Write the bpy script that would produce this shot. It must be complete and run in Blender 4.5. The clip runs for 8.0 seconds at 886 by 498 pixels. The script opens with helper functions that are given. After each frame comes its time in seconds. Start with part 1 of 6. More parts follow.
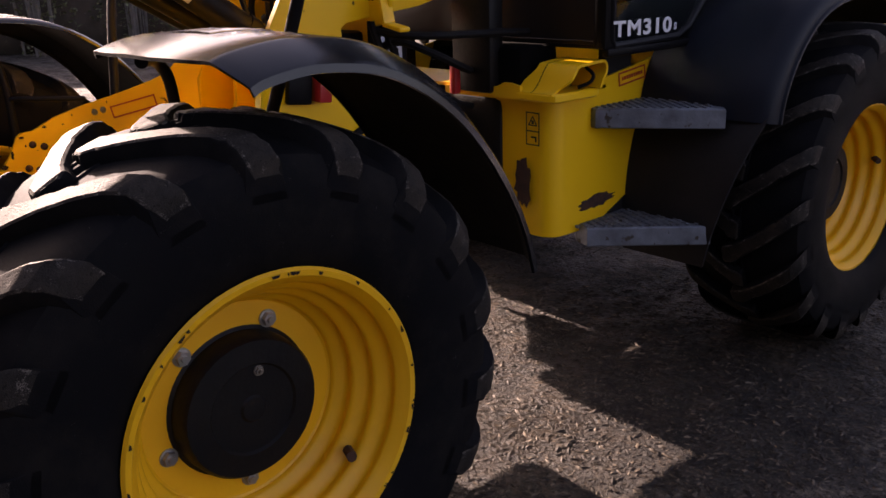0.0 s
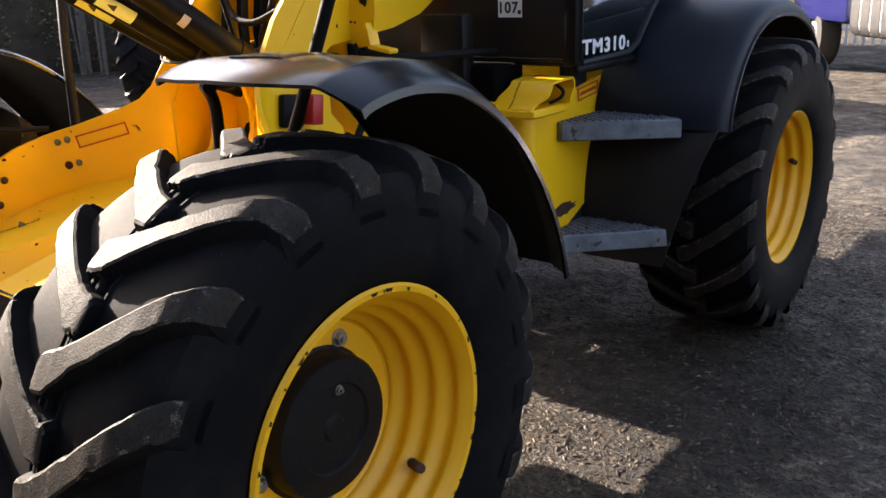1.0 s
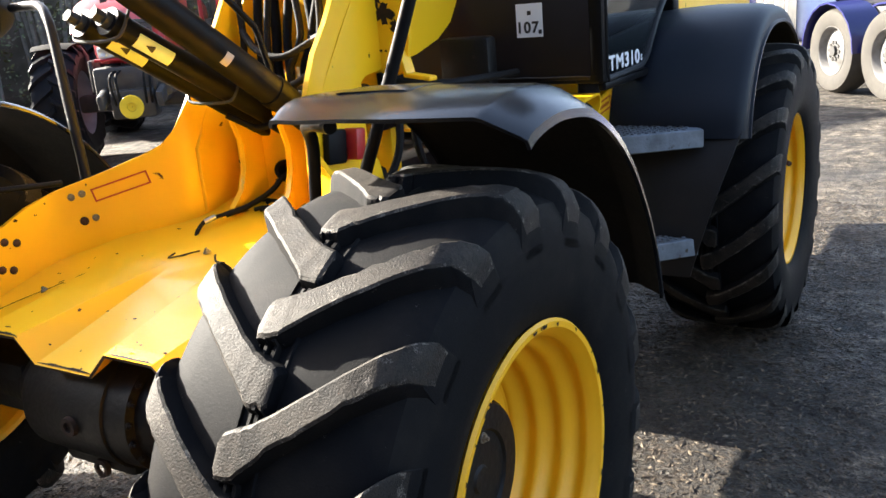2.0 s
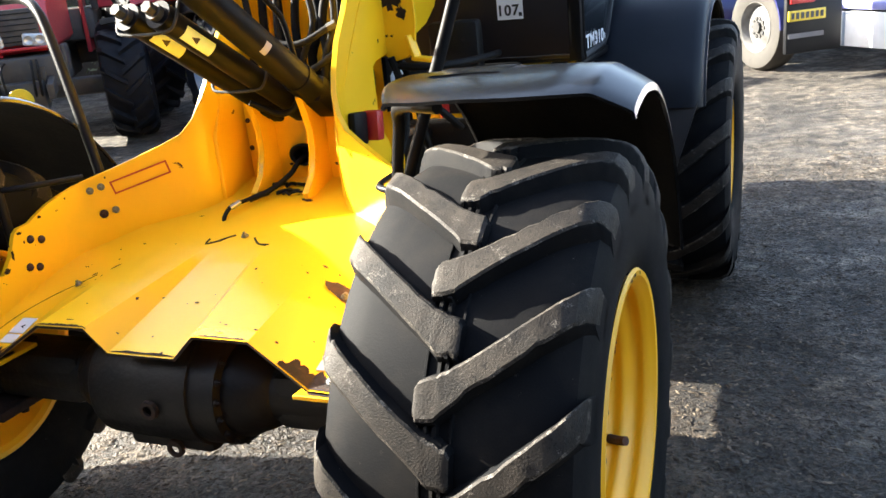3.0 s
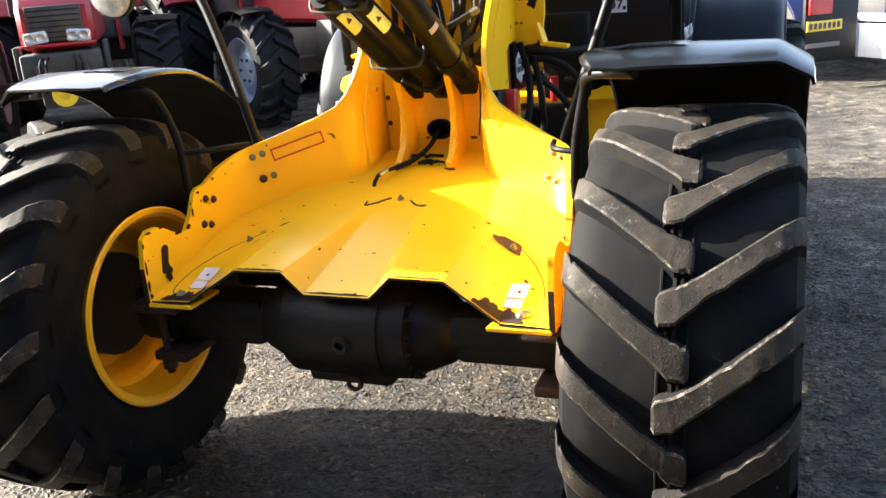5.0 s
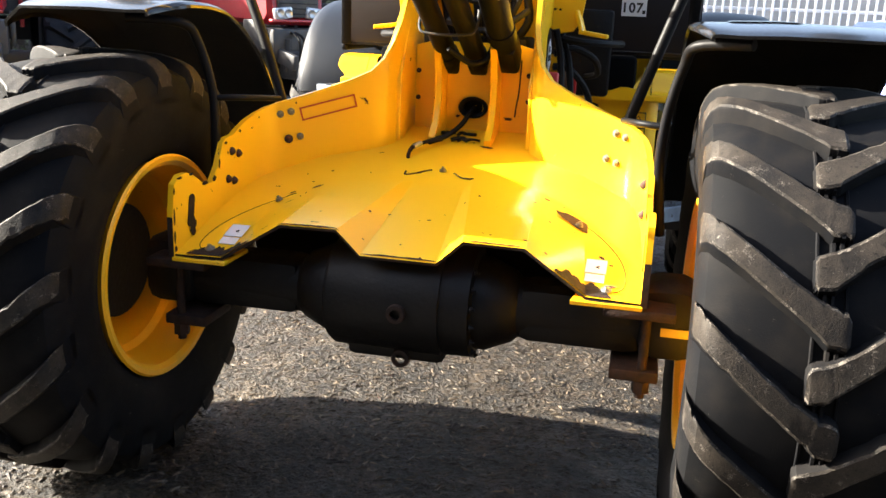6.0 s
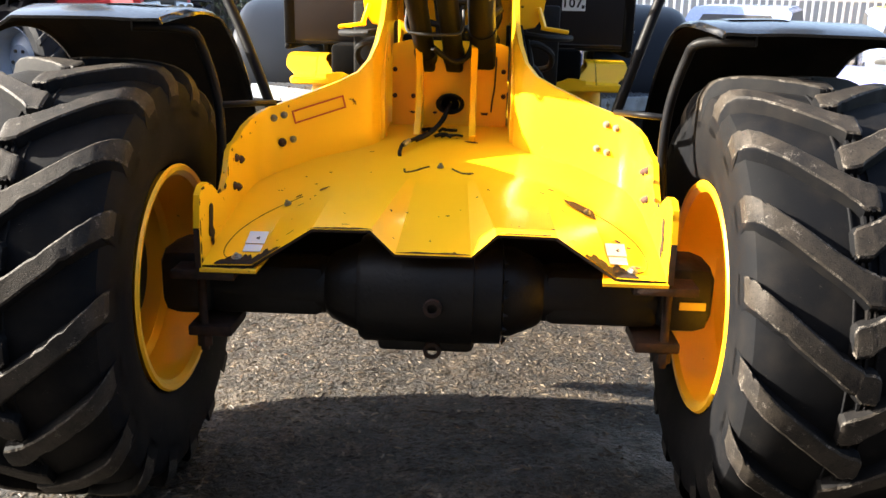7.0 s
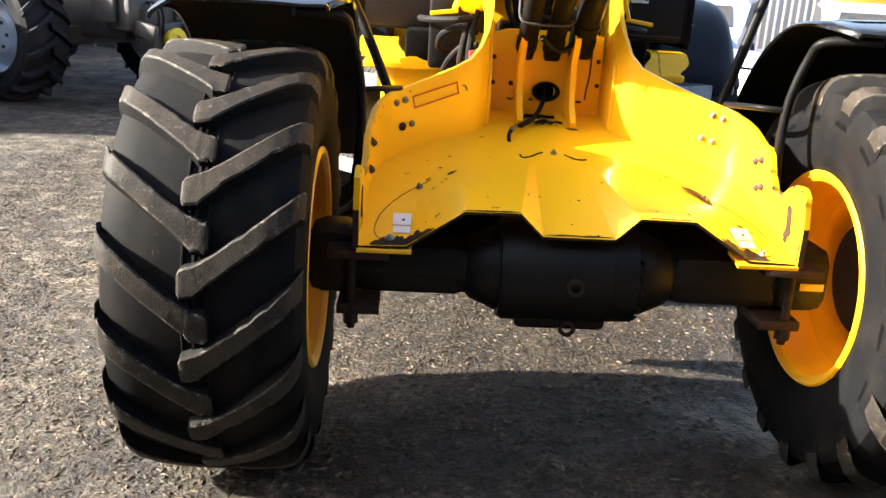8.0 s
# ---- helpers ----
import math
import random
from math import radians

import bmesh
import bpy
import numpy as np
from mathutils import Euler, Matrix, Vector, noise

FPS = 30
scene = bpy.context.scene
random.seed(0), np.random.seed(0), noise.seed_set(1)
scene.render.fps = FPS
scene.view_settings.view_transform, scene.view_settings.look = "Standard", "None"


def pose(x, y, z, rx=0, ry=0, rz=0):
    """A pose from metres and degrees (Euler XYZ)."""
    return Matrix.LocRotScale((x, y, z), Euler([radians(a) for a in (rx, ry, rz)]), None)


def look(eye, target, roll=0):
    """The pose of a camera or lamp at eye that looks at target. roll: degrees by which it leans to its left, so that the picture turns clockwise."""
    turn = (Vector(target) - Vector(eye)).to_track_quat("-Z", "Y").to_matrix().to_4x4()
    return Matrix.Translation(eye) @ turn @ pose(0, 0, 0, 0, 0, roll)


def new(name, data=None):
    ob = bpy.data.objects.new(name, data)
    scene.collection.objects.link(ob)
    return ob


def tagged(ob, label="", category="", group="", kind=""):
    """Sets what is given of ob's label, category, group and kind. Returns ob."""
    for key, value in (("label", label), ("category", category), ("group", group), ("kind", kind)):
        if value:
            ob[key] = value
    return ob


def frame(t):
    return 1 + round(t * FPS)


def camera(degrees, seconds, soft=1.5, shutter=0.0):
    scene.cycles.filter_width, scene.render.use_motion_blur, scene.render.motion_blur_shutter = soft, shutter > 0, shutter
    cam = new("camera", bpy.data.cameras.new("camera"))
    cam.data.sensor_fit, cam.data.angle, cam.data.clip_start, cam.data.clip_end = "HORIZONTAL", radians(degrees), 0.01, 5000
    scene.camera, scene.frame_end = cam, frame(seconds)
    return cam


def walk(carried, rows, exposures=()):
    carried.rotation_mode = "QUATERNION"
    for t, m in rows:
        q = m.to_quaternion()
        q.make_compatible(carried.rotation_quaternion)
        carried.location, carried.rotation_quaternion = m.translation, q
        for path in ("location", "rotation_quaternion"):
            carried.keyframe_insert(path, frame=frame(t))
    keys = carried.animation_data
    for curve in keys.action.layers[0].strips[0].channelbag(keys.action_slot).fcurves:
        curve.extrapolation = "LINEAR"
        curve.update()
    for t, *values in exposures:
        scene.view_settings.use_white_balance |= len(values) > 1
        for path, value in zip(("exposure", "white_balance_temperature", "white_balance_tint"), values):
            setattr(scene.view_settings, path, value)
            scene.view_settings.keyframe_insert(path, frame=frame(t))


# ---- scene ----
cam = camera(53.9, 8.0)
PATH = [
    (0, (2.506, -0.751, 1.464), (1.083, 0.511, 0.844), -1.9),
    (0.5, (2.357, -0.915, 1.457), (1.015, 0.444, 0.861), -0.9),
    (1, (2.225, -1.106, 1.487), (1.042, 0.395, 0.897), -2.1),
    (1.5, (2.044, -1.188, 1.494), (0.903, 0.352, 0.925), -1.9),
    (1.7, (1.938, -1.211, 1.503), (0.845, 0.369, 0.945), -3.6),
    (2.8, (1.529, -1.57, 1.55), (0.736, 0.168, 0.959), -4.4),
    (3, (1.468, -1.638, 1.573), (0.725, 0.112, 0.953), -5.9),
    (3.5, (1.328, -1.713, 1.567), (0.614, 0.06, 0.976), -6.8),
    (4, (1.252, -1.788, 1.56), (0.598, 0.003, 0.954), -7.4),
    (4.5, (1.203, -1.988, 1.574), (0.519, -0.207, 0.975), -7.0),
    (5, (1.117, -2.098, 1.557), (0.408, -0.328, 0.956), -4.7),
    (5.2, (1.033, -2.12, 1.523), (0.349, -0.337, 0.929), -2.7),
    (6.3, (0.411, -2.208, 1.33), (0.157, -0.291, 0.817), 1.8),
    (6.5, (0.32, -2.254, 1.348), (0.199, -0.325, 0.834), 0.6),
    (7, (0.111, -2.311, 1.379), (0.036, -0.389, 0.833), 1.4),
    (7.5, (-0.201, -2.339, 1.34), (-0.261, -0.417, 0.788), 2.3),
    (8, (-0.472, -2.42, 1.391), (-0.39, -0.508, 0.808), 3.2),
]
walk(cam, [(t, look(eye, target, roll)) for t, eye, target, roll in PATH],
     [(0.0, 2.08, 7500, 38), (0.6, 2.62, 7300, 30), (1.0, 2.89, 6900, 18), (1.7, 3.25, 6450, 11), (3.0, 3.51, 6350, 8), (5.0, 3.37, 6420, 9), (8.0, 3.14, 6500, 10)])

# ---- world, sun, exposure ----
SUN_EL, SUN_AZ = radians(25.5), radians(-89.5)   # azimuth from +y towards +x
world = bpy.data.worlds.new("sky")
scene.world = world
world.use_nodes = True
wn = world.node_tree
sky = wn.nodes.new("ShaderNodeTexSky")
sky.sky_type = "NISHITA"
sky.sun_disc = False
sky.sun_elevation = SUN_EL
sky.sun_rotation = SUN_AZ
sky.dust_density = 2.5
sky.air_density = 0.9
wn.nodes["Background"].inputs[1].default_value = 0.075
haze = wn.nodes.new("ShaderNodeHueSaturation")
haze.inputs["Saturation"].default_value = 0.88
wn.links.new(sky.outputs[0], haze.inputs["Color"])
wn.links.new(haze.outputs[0], wn.nodes["Background"].inputs[0])
sun = new("sun", bpy.data.lights.new("sun", "SUN"))
sun.data.energy = 4.15
sun.data.angle = radians(0.55)
sun.data.color = (1.0, 0.925, 0.79)
to_sun = Vector((math.sin(SUN_AZ) * math.cos(SUN_EL), math.cos(SUN_AZ) * math.cos(SUN_EL), math.sin(SUN_EL)))
sun.matrix_world = look(to_sun * 30, (0, 0, 0))


# ---- materials ----
def material(name, base, rough=0.5, metal=0.0, second=None, scale=8.0, amount=0.5, bump=0.0, bump_scale=60.0,
             speck=None, speck_scale=40.0, speck_at=0.62, spec=0.5, rough_vary=0.12, coat=0.0, speck_soft=0.06):
    """Painted, rubber or mineral surface: two colours in large patches, fine relief, chips or dust of a third colour."""
    m = bpy.data.materials.new(name)
    m.use_nodes = True
    n, l = m.node_tree.nodes, m.node_tree.links
    b = n["Principled BSDF"]
    co = n.new("ShaderNodeTexCoord")
    second = second or tuple(c * 0.75 for c in base)
    big = n.new("ShaderNodeTexNoise")
    big.inputs["Scale"].default_value, big.inputs["Detail"].default_value = scale, 6
    l.new(co.outputs["Object"], big.inputs["Vector"])
    ramp = n.new("ShaderNodeMapRange")
    ramp.inputs[1].default_value, ramp.inputs[2].default_value = 0.35, 0.7
    ramp.inputs[3].default_value, ramp.inputs[4].default_value = 0, amount
    l.new(big.outputs["Fac"], ramp.inputs[0])
    mix = n.new("ShaderNodeMixRGB")
    mix.inputs[1].default_value, mix.inputs[2].default_value = (*base, 1), (*second, 1)
    l.new(ramp.outputs[0], mix.inputs[0])
    colour = mix.outputs[0]
    rr = n.new("ShaderNodeMapRange")
    rr.inputs[3].default_value, rr.inputs[4].default_value = max(rough - rough_vary, 0.03), min(rough + rough_vary, 1)
    fine = n.new("ShaderNodeTexNoise")
    fine.inputs["Scale"].default_value, fine.inputs["Detail"].default_value = bump_scale, 5
    l.new(co.outputs["Object"], fine.inputs["Vector"])
    l.new(fine.outputs["Fac"], rr.inputs[0])
    rough_out = rr.outputs[0]
    if speck:
        sp = n.new("ShaderNodeTexNoise")
        sp.inputs["Scale"].default_value, sp.inputs["Detail"].default_value = speck_scale, 8
        sp.inputs["Roughness"].default_value = 0.62
        l.new(co.outputs["Object"], sp.inputs["Vector"])
        cut = n.new("ShaderNodeMapRange")
        cut.inputs[1].default_value, cut.inputs[2].default_value = speck_at, speck_at + speck_soft
        l.new(sp.outputs["Fac"], cut.inputs[0])
        mix2 = n.new("ShaderNodeMixRGB")
        mix2.inputs[2].default_value = (*speck, 1)
        l.new(cut.outputs[0], mix2.inputs[0])
        l.new(colour, mix2.inputs[1])
        colour = mix2.outputs[0]
        mr = n.new("ShaderNodeMixRGB")
        mr.inputs[2].default_value = (0.9, 0.9, 0.9, 1)
        l.new(cut.outputs[0], mr.inputs[0])
        l.new(rough_out, mr.inputs[1])
        rough_out = mr.outputs[0]
    l.new(colour, b.inputs["Base Color"])
    l.new(rough_out, b.inputs["Roughness"])
    b.inputs["Metallic"].default_value = metal
    b.inputs["Specular IOR Level"].default_value = spec
    b.inputs["Coat Weight"].default_value = coat
    b.inputs["Coat Roughness"].default_value = 0.09
    if bump:
        bu = n.new("ShaderNodeBump")
        bu.inputs["Strength"].default_value, bu.inputs["Distance"].default_value = bump, 0.004
        l.new(fine.outputs["Fac"], bu.inputs["Height"])
        l.new(bu.outputs[0], b.inputs["Normal"])
    return m


def plain_glass(name, tint=(0.6, 0.7, 0.68), rough=0.02):
    m = bpy.data.materials.new(name)
    m.use_nodes = True
    b = m.node_tree.nodes["Principled BSDF"]
    b.inputs["Base Color"].default_value = (*tint, 1)
    b.inputs["Transmission Weight"].default_value = 1.0
    b.inputs["Roughness"].default_value = rough
    b.inputs["IOR"].default_value = 1.45
    return m


YELLOW = material("yellow paint", (0.95, 0.532, 0.009), 0.34, second=(0.91, 0.495, 0.009), scale=3.0, amount=0.6, bump=0.05, bump_scale=140,
                  speck=(0.10, 0.035, 0.012), speck_scale=9, speck_at=0.70, spec=0.3, coat=0.2, speck_soft=0.015)
YELLOW_RIM = material("yellow wheel paint", (0.91, 0.455, 0.007), 0.42, second=(0.84, 0.40, 0.007), scale=6.0, amount=0.7, bump=0.08, bump_scale=120,
                      speck=(0.07, 0.04, 0.02), speck_scale=22, speck_at=0.71)
BLACK_PLASTIC = material("black moulded plastic", (0.006, 0.0065, 0.008), 0.5, second=(0.010, 0.010, 0.011), scale=5, amount=0.7, bump=0.08, bump_scale=260, spec=0.22)
FENDER = material("satin black mudguard plastic", (0.0045, 0.0052, 0.0070), 0.21, second=(0.010, 0.0108, 0.0125), scale=3, amount=0.75, bump=0.012, bump_scale=220, spec=0.5, rough_vary=0.05)
# bluish base carries the sky's sheen on the black rear mudguards
REAR_FENDER = material("clean black mudguard plastic with sky sheen tint", (0.0085, 0.0108, 0.0160), 0.42, second=(0.0115, 0.0145, 0.0215), scale=3, amount=0.85, bump=0.05, bump_scale=220, spec=0.15, rough_vary=0.08)
FENDER_UNDER = material("dull black mudguard underside", (0.005, 0.005, 0.005), 0.8, second=(0.014, 0.011, 0.008), scale=7, amount=0.8, bump=0.2, bump_scale=90, spec=0.08)
HOSE = material("black hydraulic hose rubber", (0.006, 0.006, 0.007), 0.7, second=(0.012, 0.011, 0.010), scale=20, amount=0.7, bump=0.2, bump_scale=200, spec=0.15)
BARE = material("dark bare chipped steel", (0.035, 0.018, 0.012), 0.7, second=(0.012, 0.009, 0.008), scale=40, amount=1, bump=0.5, bump_scale=140, spec=0.2)
BLACK_PAINT = material("black paint", (0.0045, 0.0046, 0.0058), 0.46, second=(0.009, 0.0085, 0.008), scale=9, amount=0.8, bump=0.06, bump_scale=120, spec=0.10)
CAB_BLACK = material("scuffed brownish black cab paint", (0.0120, 0.0088, 0.0086), 0.40, second=(0.017, 0.0125, 0.0115), scale=5, amount=0.8, bump=0.05, bump_scale=120, spec=0.25)
ARCH_BLACK = material("dusty black arch plastic", (0.0125, 0.0120, 0.0135), 0.62, second=(0.020, 0.0185, 0.0185), scale=6, amount=0.9, bump=0.12, bump_scale=160, spec=0.2)
# shade of the void beside the tower, put into a near-black colour
VOID_SHADE = material("near-black shade of the void", (0.0024, 0.0024, 0.0026), 0.9, second=(0.0040, 0.0036, 0.0034), scale=9, amount=0.8, bump=0.2, bump_scale=80, spec=0.05)
AXLE_PAINT = material("oily black axle paint", (0.0045, 0.0045, 0.0052), 0.5, second=(0.009, 0.008, 0.007), scale=11, amount=0.9, bump=0.35, bump_scale=70,
                      speck=(0.03, 0.022, 0.016), speck_scale=16, speck_at=0.68, spec=0.2)
RUST = material("rusty steel", (0.07, 0.028, 0.014), 0.85, second=(0.03, 0.014, 0.010), scale=30, amount=1, bump=0.6, bump_scale=120)
STEEL = material("bare steel", (0.45, 0.44, 0.42), 0.35, 0.9, bump=0.1)
GALV = material("galvanised step steel", (0.20, 0.23, 0.27), 0.55, 0.5, second=(0.10, 0.11, 0.13), scale=14, amount=0.9, bump=0.4, bump_scale=90,
                speck=(0.09, 0.075, 0.06), speck_scale=24, speck_at=0.6)
WHITE = material("white label", (0.75, 0.76, 0.78), 0.45, second=(0.6, 0.6, 0.6), amount=0.3)
INK = material("black print", (0.015, 0.015, 0.016), 0.5)
RED = material("red plastic", (0.45, 0.02, 0.02), 0.4)
RED_LINE = material("red print", (0.50, 0.06, 0.02), 0.5)
GLASS = plain_glass("cab glass")
WIRE = material("dull grey wire", (0.045, 0.043, 0.040), 0.7, 0.2, second=(0.03, 0.027, 0.024), scale=30, amount=0.8)
ZINC = material("dull zinc plating", (0.30, 0.27, 0.22), 0.45, 0.5, second=(0.14, 0.12, 0.10), scale=60, amount=0.8, bump=0.2)
CLEAR_LAMP = material("clear lamp", (0.62, 0.64, 0.66), 0.2, 0.3, second=(0.3, 0.32, 0.34), scale=30, amount=0.9, bump=0.5, bump_scale=60)


# ---- mesh helpers ----
from mathutils import geometry


def bm_new():
    return bmesh.new()


def link_mesh(name, bm, mat, smooth=40):
    me = bpy.data.meshes.new(name)
    bmesh.ops.recalc_face_normals(bm, faces=bm.faces[:])
    bm.to_mesh(me)
    bm.free()
    for m in (mat if isinstance(mat, (list, tuple)) else [mat]):
        me.materials.append(m)
    if smooth:
        me.shade_smooth()
        me.set_sharp_from_angle(angle=radians(smooth))
    return me


def part(name, bm, mat, parent, label="", smooth=40, at=None):
    ob = new(name, link_mesh(name, bm, mat, smooth))
    ob.parent = parent
    if at is not None:
        ob.matrix_basis = at
    if label or name == "print":
        tagged(ob, label, kind="stuff" if name == "print" else "")
    return ob


def shared(name, mesh, parent, at=None, label=""):
    ob = new(name, mesh)
    ob.parent = parent
    if at is not None:
        ob.matrix_basis = at
    if label:
        tagged(ob, label)
    return ob


def thing(name, label, category, group="", at=None, kind=""):
    ob = new(name)
    if at is not None:
        ob.matrix_basis = at
    return tagged(ob, label, category, group, kind)


def box(bm, c, s, bevel=0.0, rot=None, seg=2):
    r = bmesh.ops.create_cube(bm, size=1.0)
    vs = r["verts"]
    m = Matrix.Translation(c) @ (rot.to_4x4() if rot else Matrix()) @ Matrix.Diagonal((*s, 1))
    bmesh.ops.transform(bm, matrix=m, verts=vs)
    if bevel:
        es = list({e for v in vs for e in v.link_edges})
        bmesh.ops.bevel(bm, geom=es, offset=bevel, segments=seg, affect="EDGES", profile=0.5)


def rod(bm, a, b, r0, r1=None, seg=16, caps=True):
    a, b = Vector(a), Vector(b)
    r1 = r0 if r1 is None else r1
    d = (b - a).normalized()
    x = d.orthogonal().normalized()
    y = d.cross(x)
    rings = []
    for p, r in ((a, r0), (b, r1)):
        rings.append([bm.verts.new(p + (x * math.cos(t) + y * math.sin(t)) * r) for t in [2 * math.pi * i / seg for i in range(seg)]])
    for i in range(seg):
        bm.faces.new((rings[0][i], rings[0][(i + 1) % seg], rings[1][(i + 1) % seg], rings[1][i]))
    if caps:
        bm.faces.new(rings[0][::-1])
        bm.faces.new(rings[1])


def smooth_path(pts, n=6):
    pts = [Vector(p) for p in pts]
    out = []
    for i in range(len(pts) - 1):
        p0, p1, p2, p3 = pts[max(i - 1, 0)], pts[i], pts[i + 1], pts[min(i + 2, len(pts) - 1)]
        for k in range(n):
            t = k / n
            out.append(0.5 * (2 * p1 + (p2 - p0) * t + (2 * p0 - 5 * p1 + 4 * p2 - p3) * t * t + (3 * p1 - p0 - 3 * p2 + p3) * t ** 3))
    out.append(pts[-1])
    return out


def tube(bm, pts, r, seg=10, curve=0):
    """A round tube along a line of points."""
    pts = smooth_path(pts, curve) if curve else [Vector(p) for p in pts]
    d0 = (pts[1] - pts[0]).normalized()
    x = d0.orthogonal().normalized()
    rings = []
    for i, p in enumerate(pts):
        d = (pts[min(i + 1, len(pts) - 1)] - pts[max(i - 1, 0)]).normalized()
        x = (x - d * x.dot(d)).normalized()
        y = d.cross(x)
        rings.append([bm.verts.new(p + (x * math.cos(t) + y * math.sin(t)) * r) for t in [2 * math.pi * k / seg for k in range(seg)]])
    for a, b in zip(rings, rings[1:]):
        for k in range(seg):
            bm.faces.new((a[k], a[(k + 1) % seg], b[(k + 1) % seg], b[k]))
    bm.faces.new(rings[0][::-1])
    bm.faces.new(rings[-1])


def lathe_x(bm, profile, seg=64, closed=False, c=(0, 0, 0)):
    """Turns a line of (x, r) about the x axis."""
    cx, cy, cz = c
    rings = []
    for x, r in profile:
        rings.append([bm.verts.new((cx + x, cy - r * math.cos(t), cz + r * math.sin(t))) for t in [2 * math.pi * k / seg for k in range(seg)]])
    pairs = list(zip(rings, rings[1:])) + ([(rings[-1], rings[0])] if closed else [])
    for a, b in pairs:
        for k in range(seg):
            bm.faces.new((a[k], a[(k + 1) % seg], b[(k + 1) % seg], b[k]))
    return rings


def plate(bm, outline, origin, u, v, thick, bevel=0.0):
    """A flat plate: an outline in (u, v) from origin, thickened along u x v, both ways."""
    origin, u, v = Vector(origin), Vector(u).normalized(), Vector(v).normalized()
    n = u.cross(v).normalized()
    lo = [bm.verts.new(origin + u * a + v * b - n * thick / 2) for a, b in outline]
    hi = [bm.verts.new(origin + u * a + v * b + n * thick / 2) for a, b in outline]
    fs = [bm.faces.new(lo[::-1]), bm.faces.new(hi)]
    k = len(outline)
    for i in range(k):
        fs.append(bm.faces.new((lo[i], lo[(i + 1) % k], hi[(i + 1) % k], hi[i])))
    if bevel:
        es = list(set(fs[0].edges[:] + fs[1].edges[:]))
        bmesh.ops.bevel(bm, geom=es, offset=bevel, segments=1, affect="EDGES")


def strip(bm, rows, thick, side=1, end=0):
    """A standing sheet along a plan line: rows of (x, y, z low, z high), thickened to one side."""
    n = len(rows)
    offs = []
    for i in range(n):
        a, b = rows[max(i - 1, 0)], rows[min(i + 1, n - 1)]
        d = Vector((b[0] - a[0], b[1] - a[1], 0)).normalized()
        offs.append(Vector((-d.y, d.x, 0)) * thick * side)
    f = [(bm.verts.new((x, y, lo)), bm.verts.new((x, y, hi))) for x, y, lo, hi in rows]
    g = [(bm.verts.new(Vector((x, y, lo)) + o), bm.verts.new(Vector((x, y, hi)) + o)) for (x, y, lo, hi), o in zip(rows, offs)]
    for i in range(n - 1):
        bm.faces.new((f[i][0], f[i + 1][0], f[i + 1][1], f[i][1]))
        bm.faces.new((g[i][0], g[i][1], g[i + 1][1], g[i + 1][0]))
        bm.faces.new((f[i][1], f[i + 1][1], g[i + 1][1], g[i][1]))
        bm.faces.new((f[i][0], g[i][0], g[i + 1][0], f[i + 1][0]))
    for i in (0, n - 1):
        bm.faces.new((f[i][0], f[i][1], g[i][1], g[i][0])).material_index = end


def sheet(bm, grid, thick, under=0, edge=0):
    """A bent sheet from rows of points, thickened along its own normals (downwards for a floor laid out left to right, front to back)."""
    rows, cols = len(grid), len(grid[0])
    P = [[Vector(p) for p in r] for r in grid]
    top = [[bm.verts.new(p) for p in r] for r in P]
    bot = []
    for i in range(rows):
        line = []
        for j in range(cols):
            du = P[i][min(j + 1, cols - 1)] - P[i][max(j - 1, 0)]
            dv = P[min(i + 1, rows - 1)][j] - P[max(i - 1, 0)][j]
            n = du.cross(dv)
            n = n.normalized() if n.length > 1e-9 else Vector((0, 0, 1))
            line.append(bm.verts.new(P[i][j] - n * thick))
        bot.append(line)
    for i in range(rows - 1):
        for j in range(cols - 1):
            bm.faces.new((top[i][j], top[i][j + 1], top[i + 1][j + 1], top[i + 1][j]))
            bm.faces.new((bot[i][j], bot[i + 1][j], bot[i + 1][j + 1], bot[i][j + 1])).material_index = under
    for i in range(rows - 1):
        for j in (0, cols - 1):
            bm.faces.new((top[i][j], top[i + 1][j], bot[i + 1][j], bot[i][j]))
    for j in range(cols - 1):
        for i in (0, rows - 1):
            bm.faces.new((top[i][j], bot[i][j], bot[i][j + 1], top[i][j + 1])).material_index = edge


def ragged(bm, c, rx, ry, seed, n=14, rough=0.35):
    """A flat ragged patch in the xy plane."""
    rnd = random.Random(seed)
    bm.faces.new([bm.verts.new((c[0] + rx * k * math.cos(a), c[1] + ry * k * math.sin(a), 0)) for a, k in [(2 * math.pi * i / n, 1 - rough * rnd.random()) for i in range(n)]])


def lettering(text, size, mat, parent, m, name="lettering", label=""):
    """Raised letters of the built-in font as a mesh."""
    cu = bpy.data.curves.new(name, "FONT")
    cu.body, cu.size, cu.extrude, cu.offset = text, size, 0.0006, size * 0.028
    cu.space_character = 1.12
    cu.align_x, cu.align_y = "CENTER", "CENTER"
    tmp = bpy.data.objects.new(name, cu)
    scene.collection.objects.link(tmp)
    me = bpy.data.meshes.new_from_object(tmp.evaluated_get(bpy.context.evaluated_depsgraph_get()))
    bpy.data.objects.remove(tmp)
    me.materials.clear()
    me.materials.append(mat)
    return shared(name, me, parent, m, label)


def basis_m(o, u, v):
    """A pose with its x along u, its y along v, at o."""
    u, v = Vector(u).normalized(), Vector(v).normalized()
    w = u.cross(v).normalized()
    v = w.cross(u)
    return Matrix(((u.x, v.x, w.x, o[0]), (u.y, v.y, w.y, o[1]), (u.z, v.z, w.z, o[2]), (0, 0, 0, 1)))


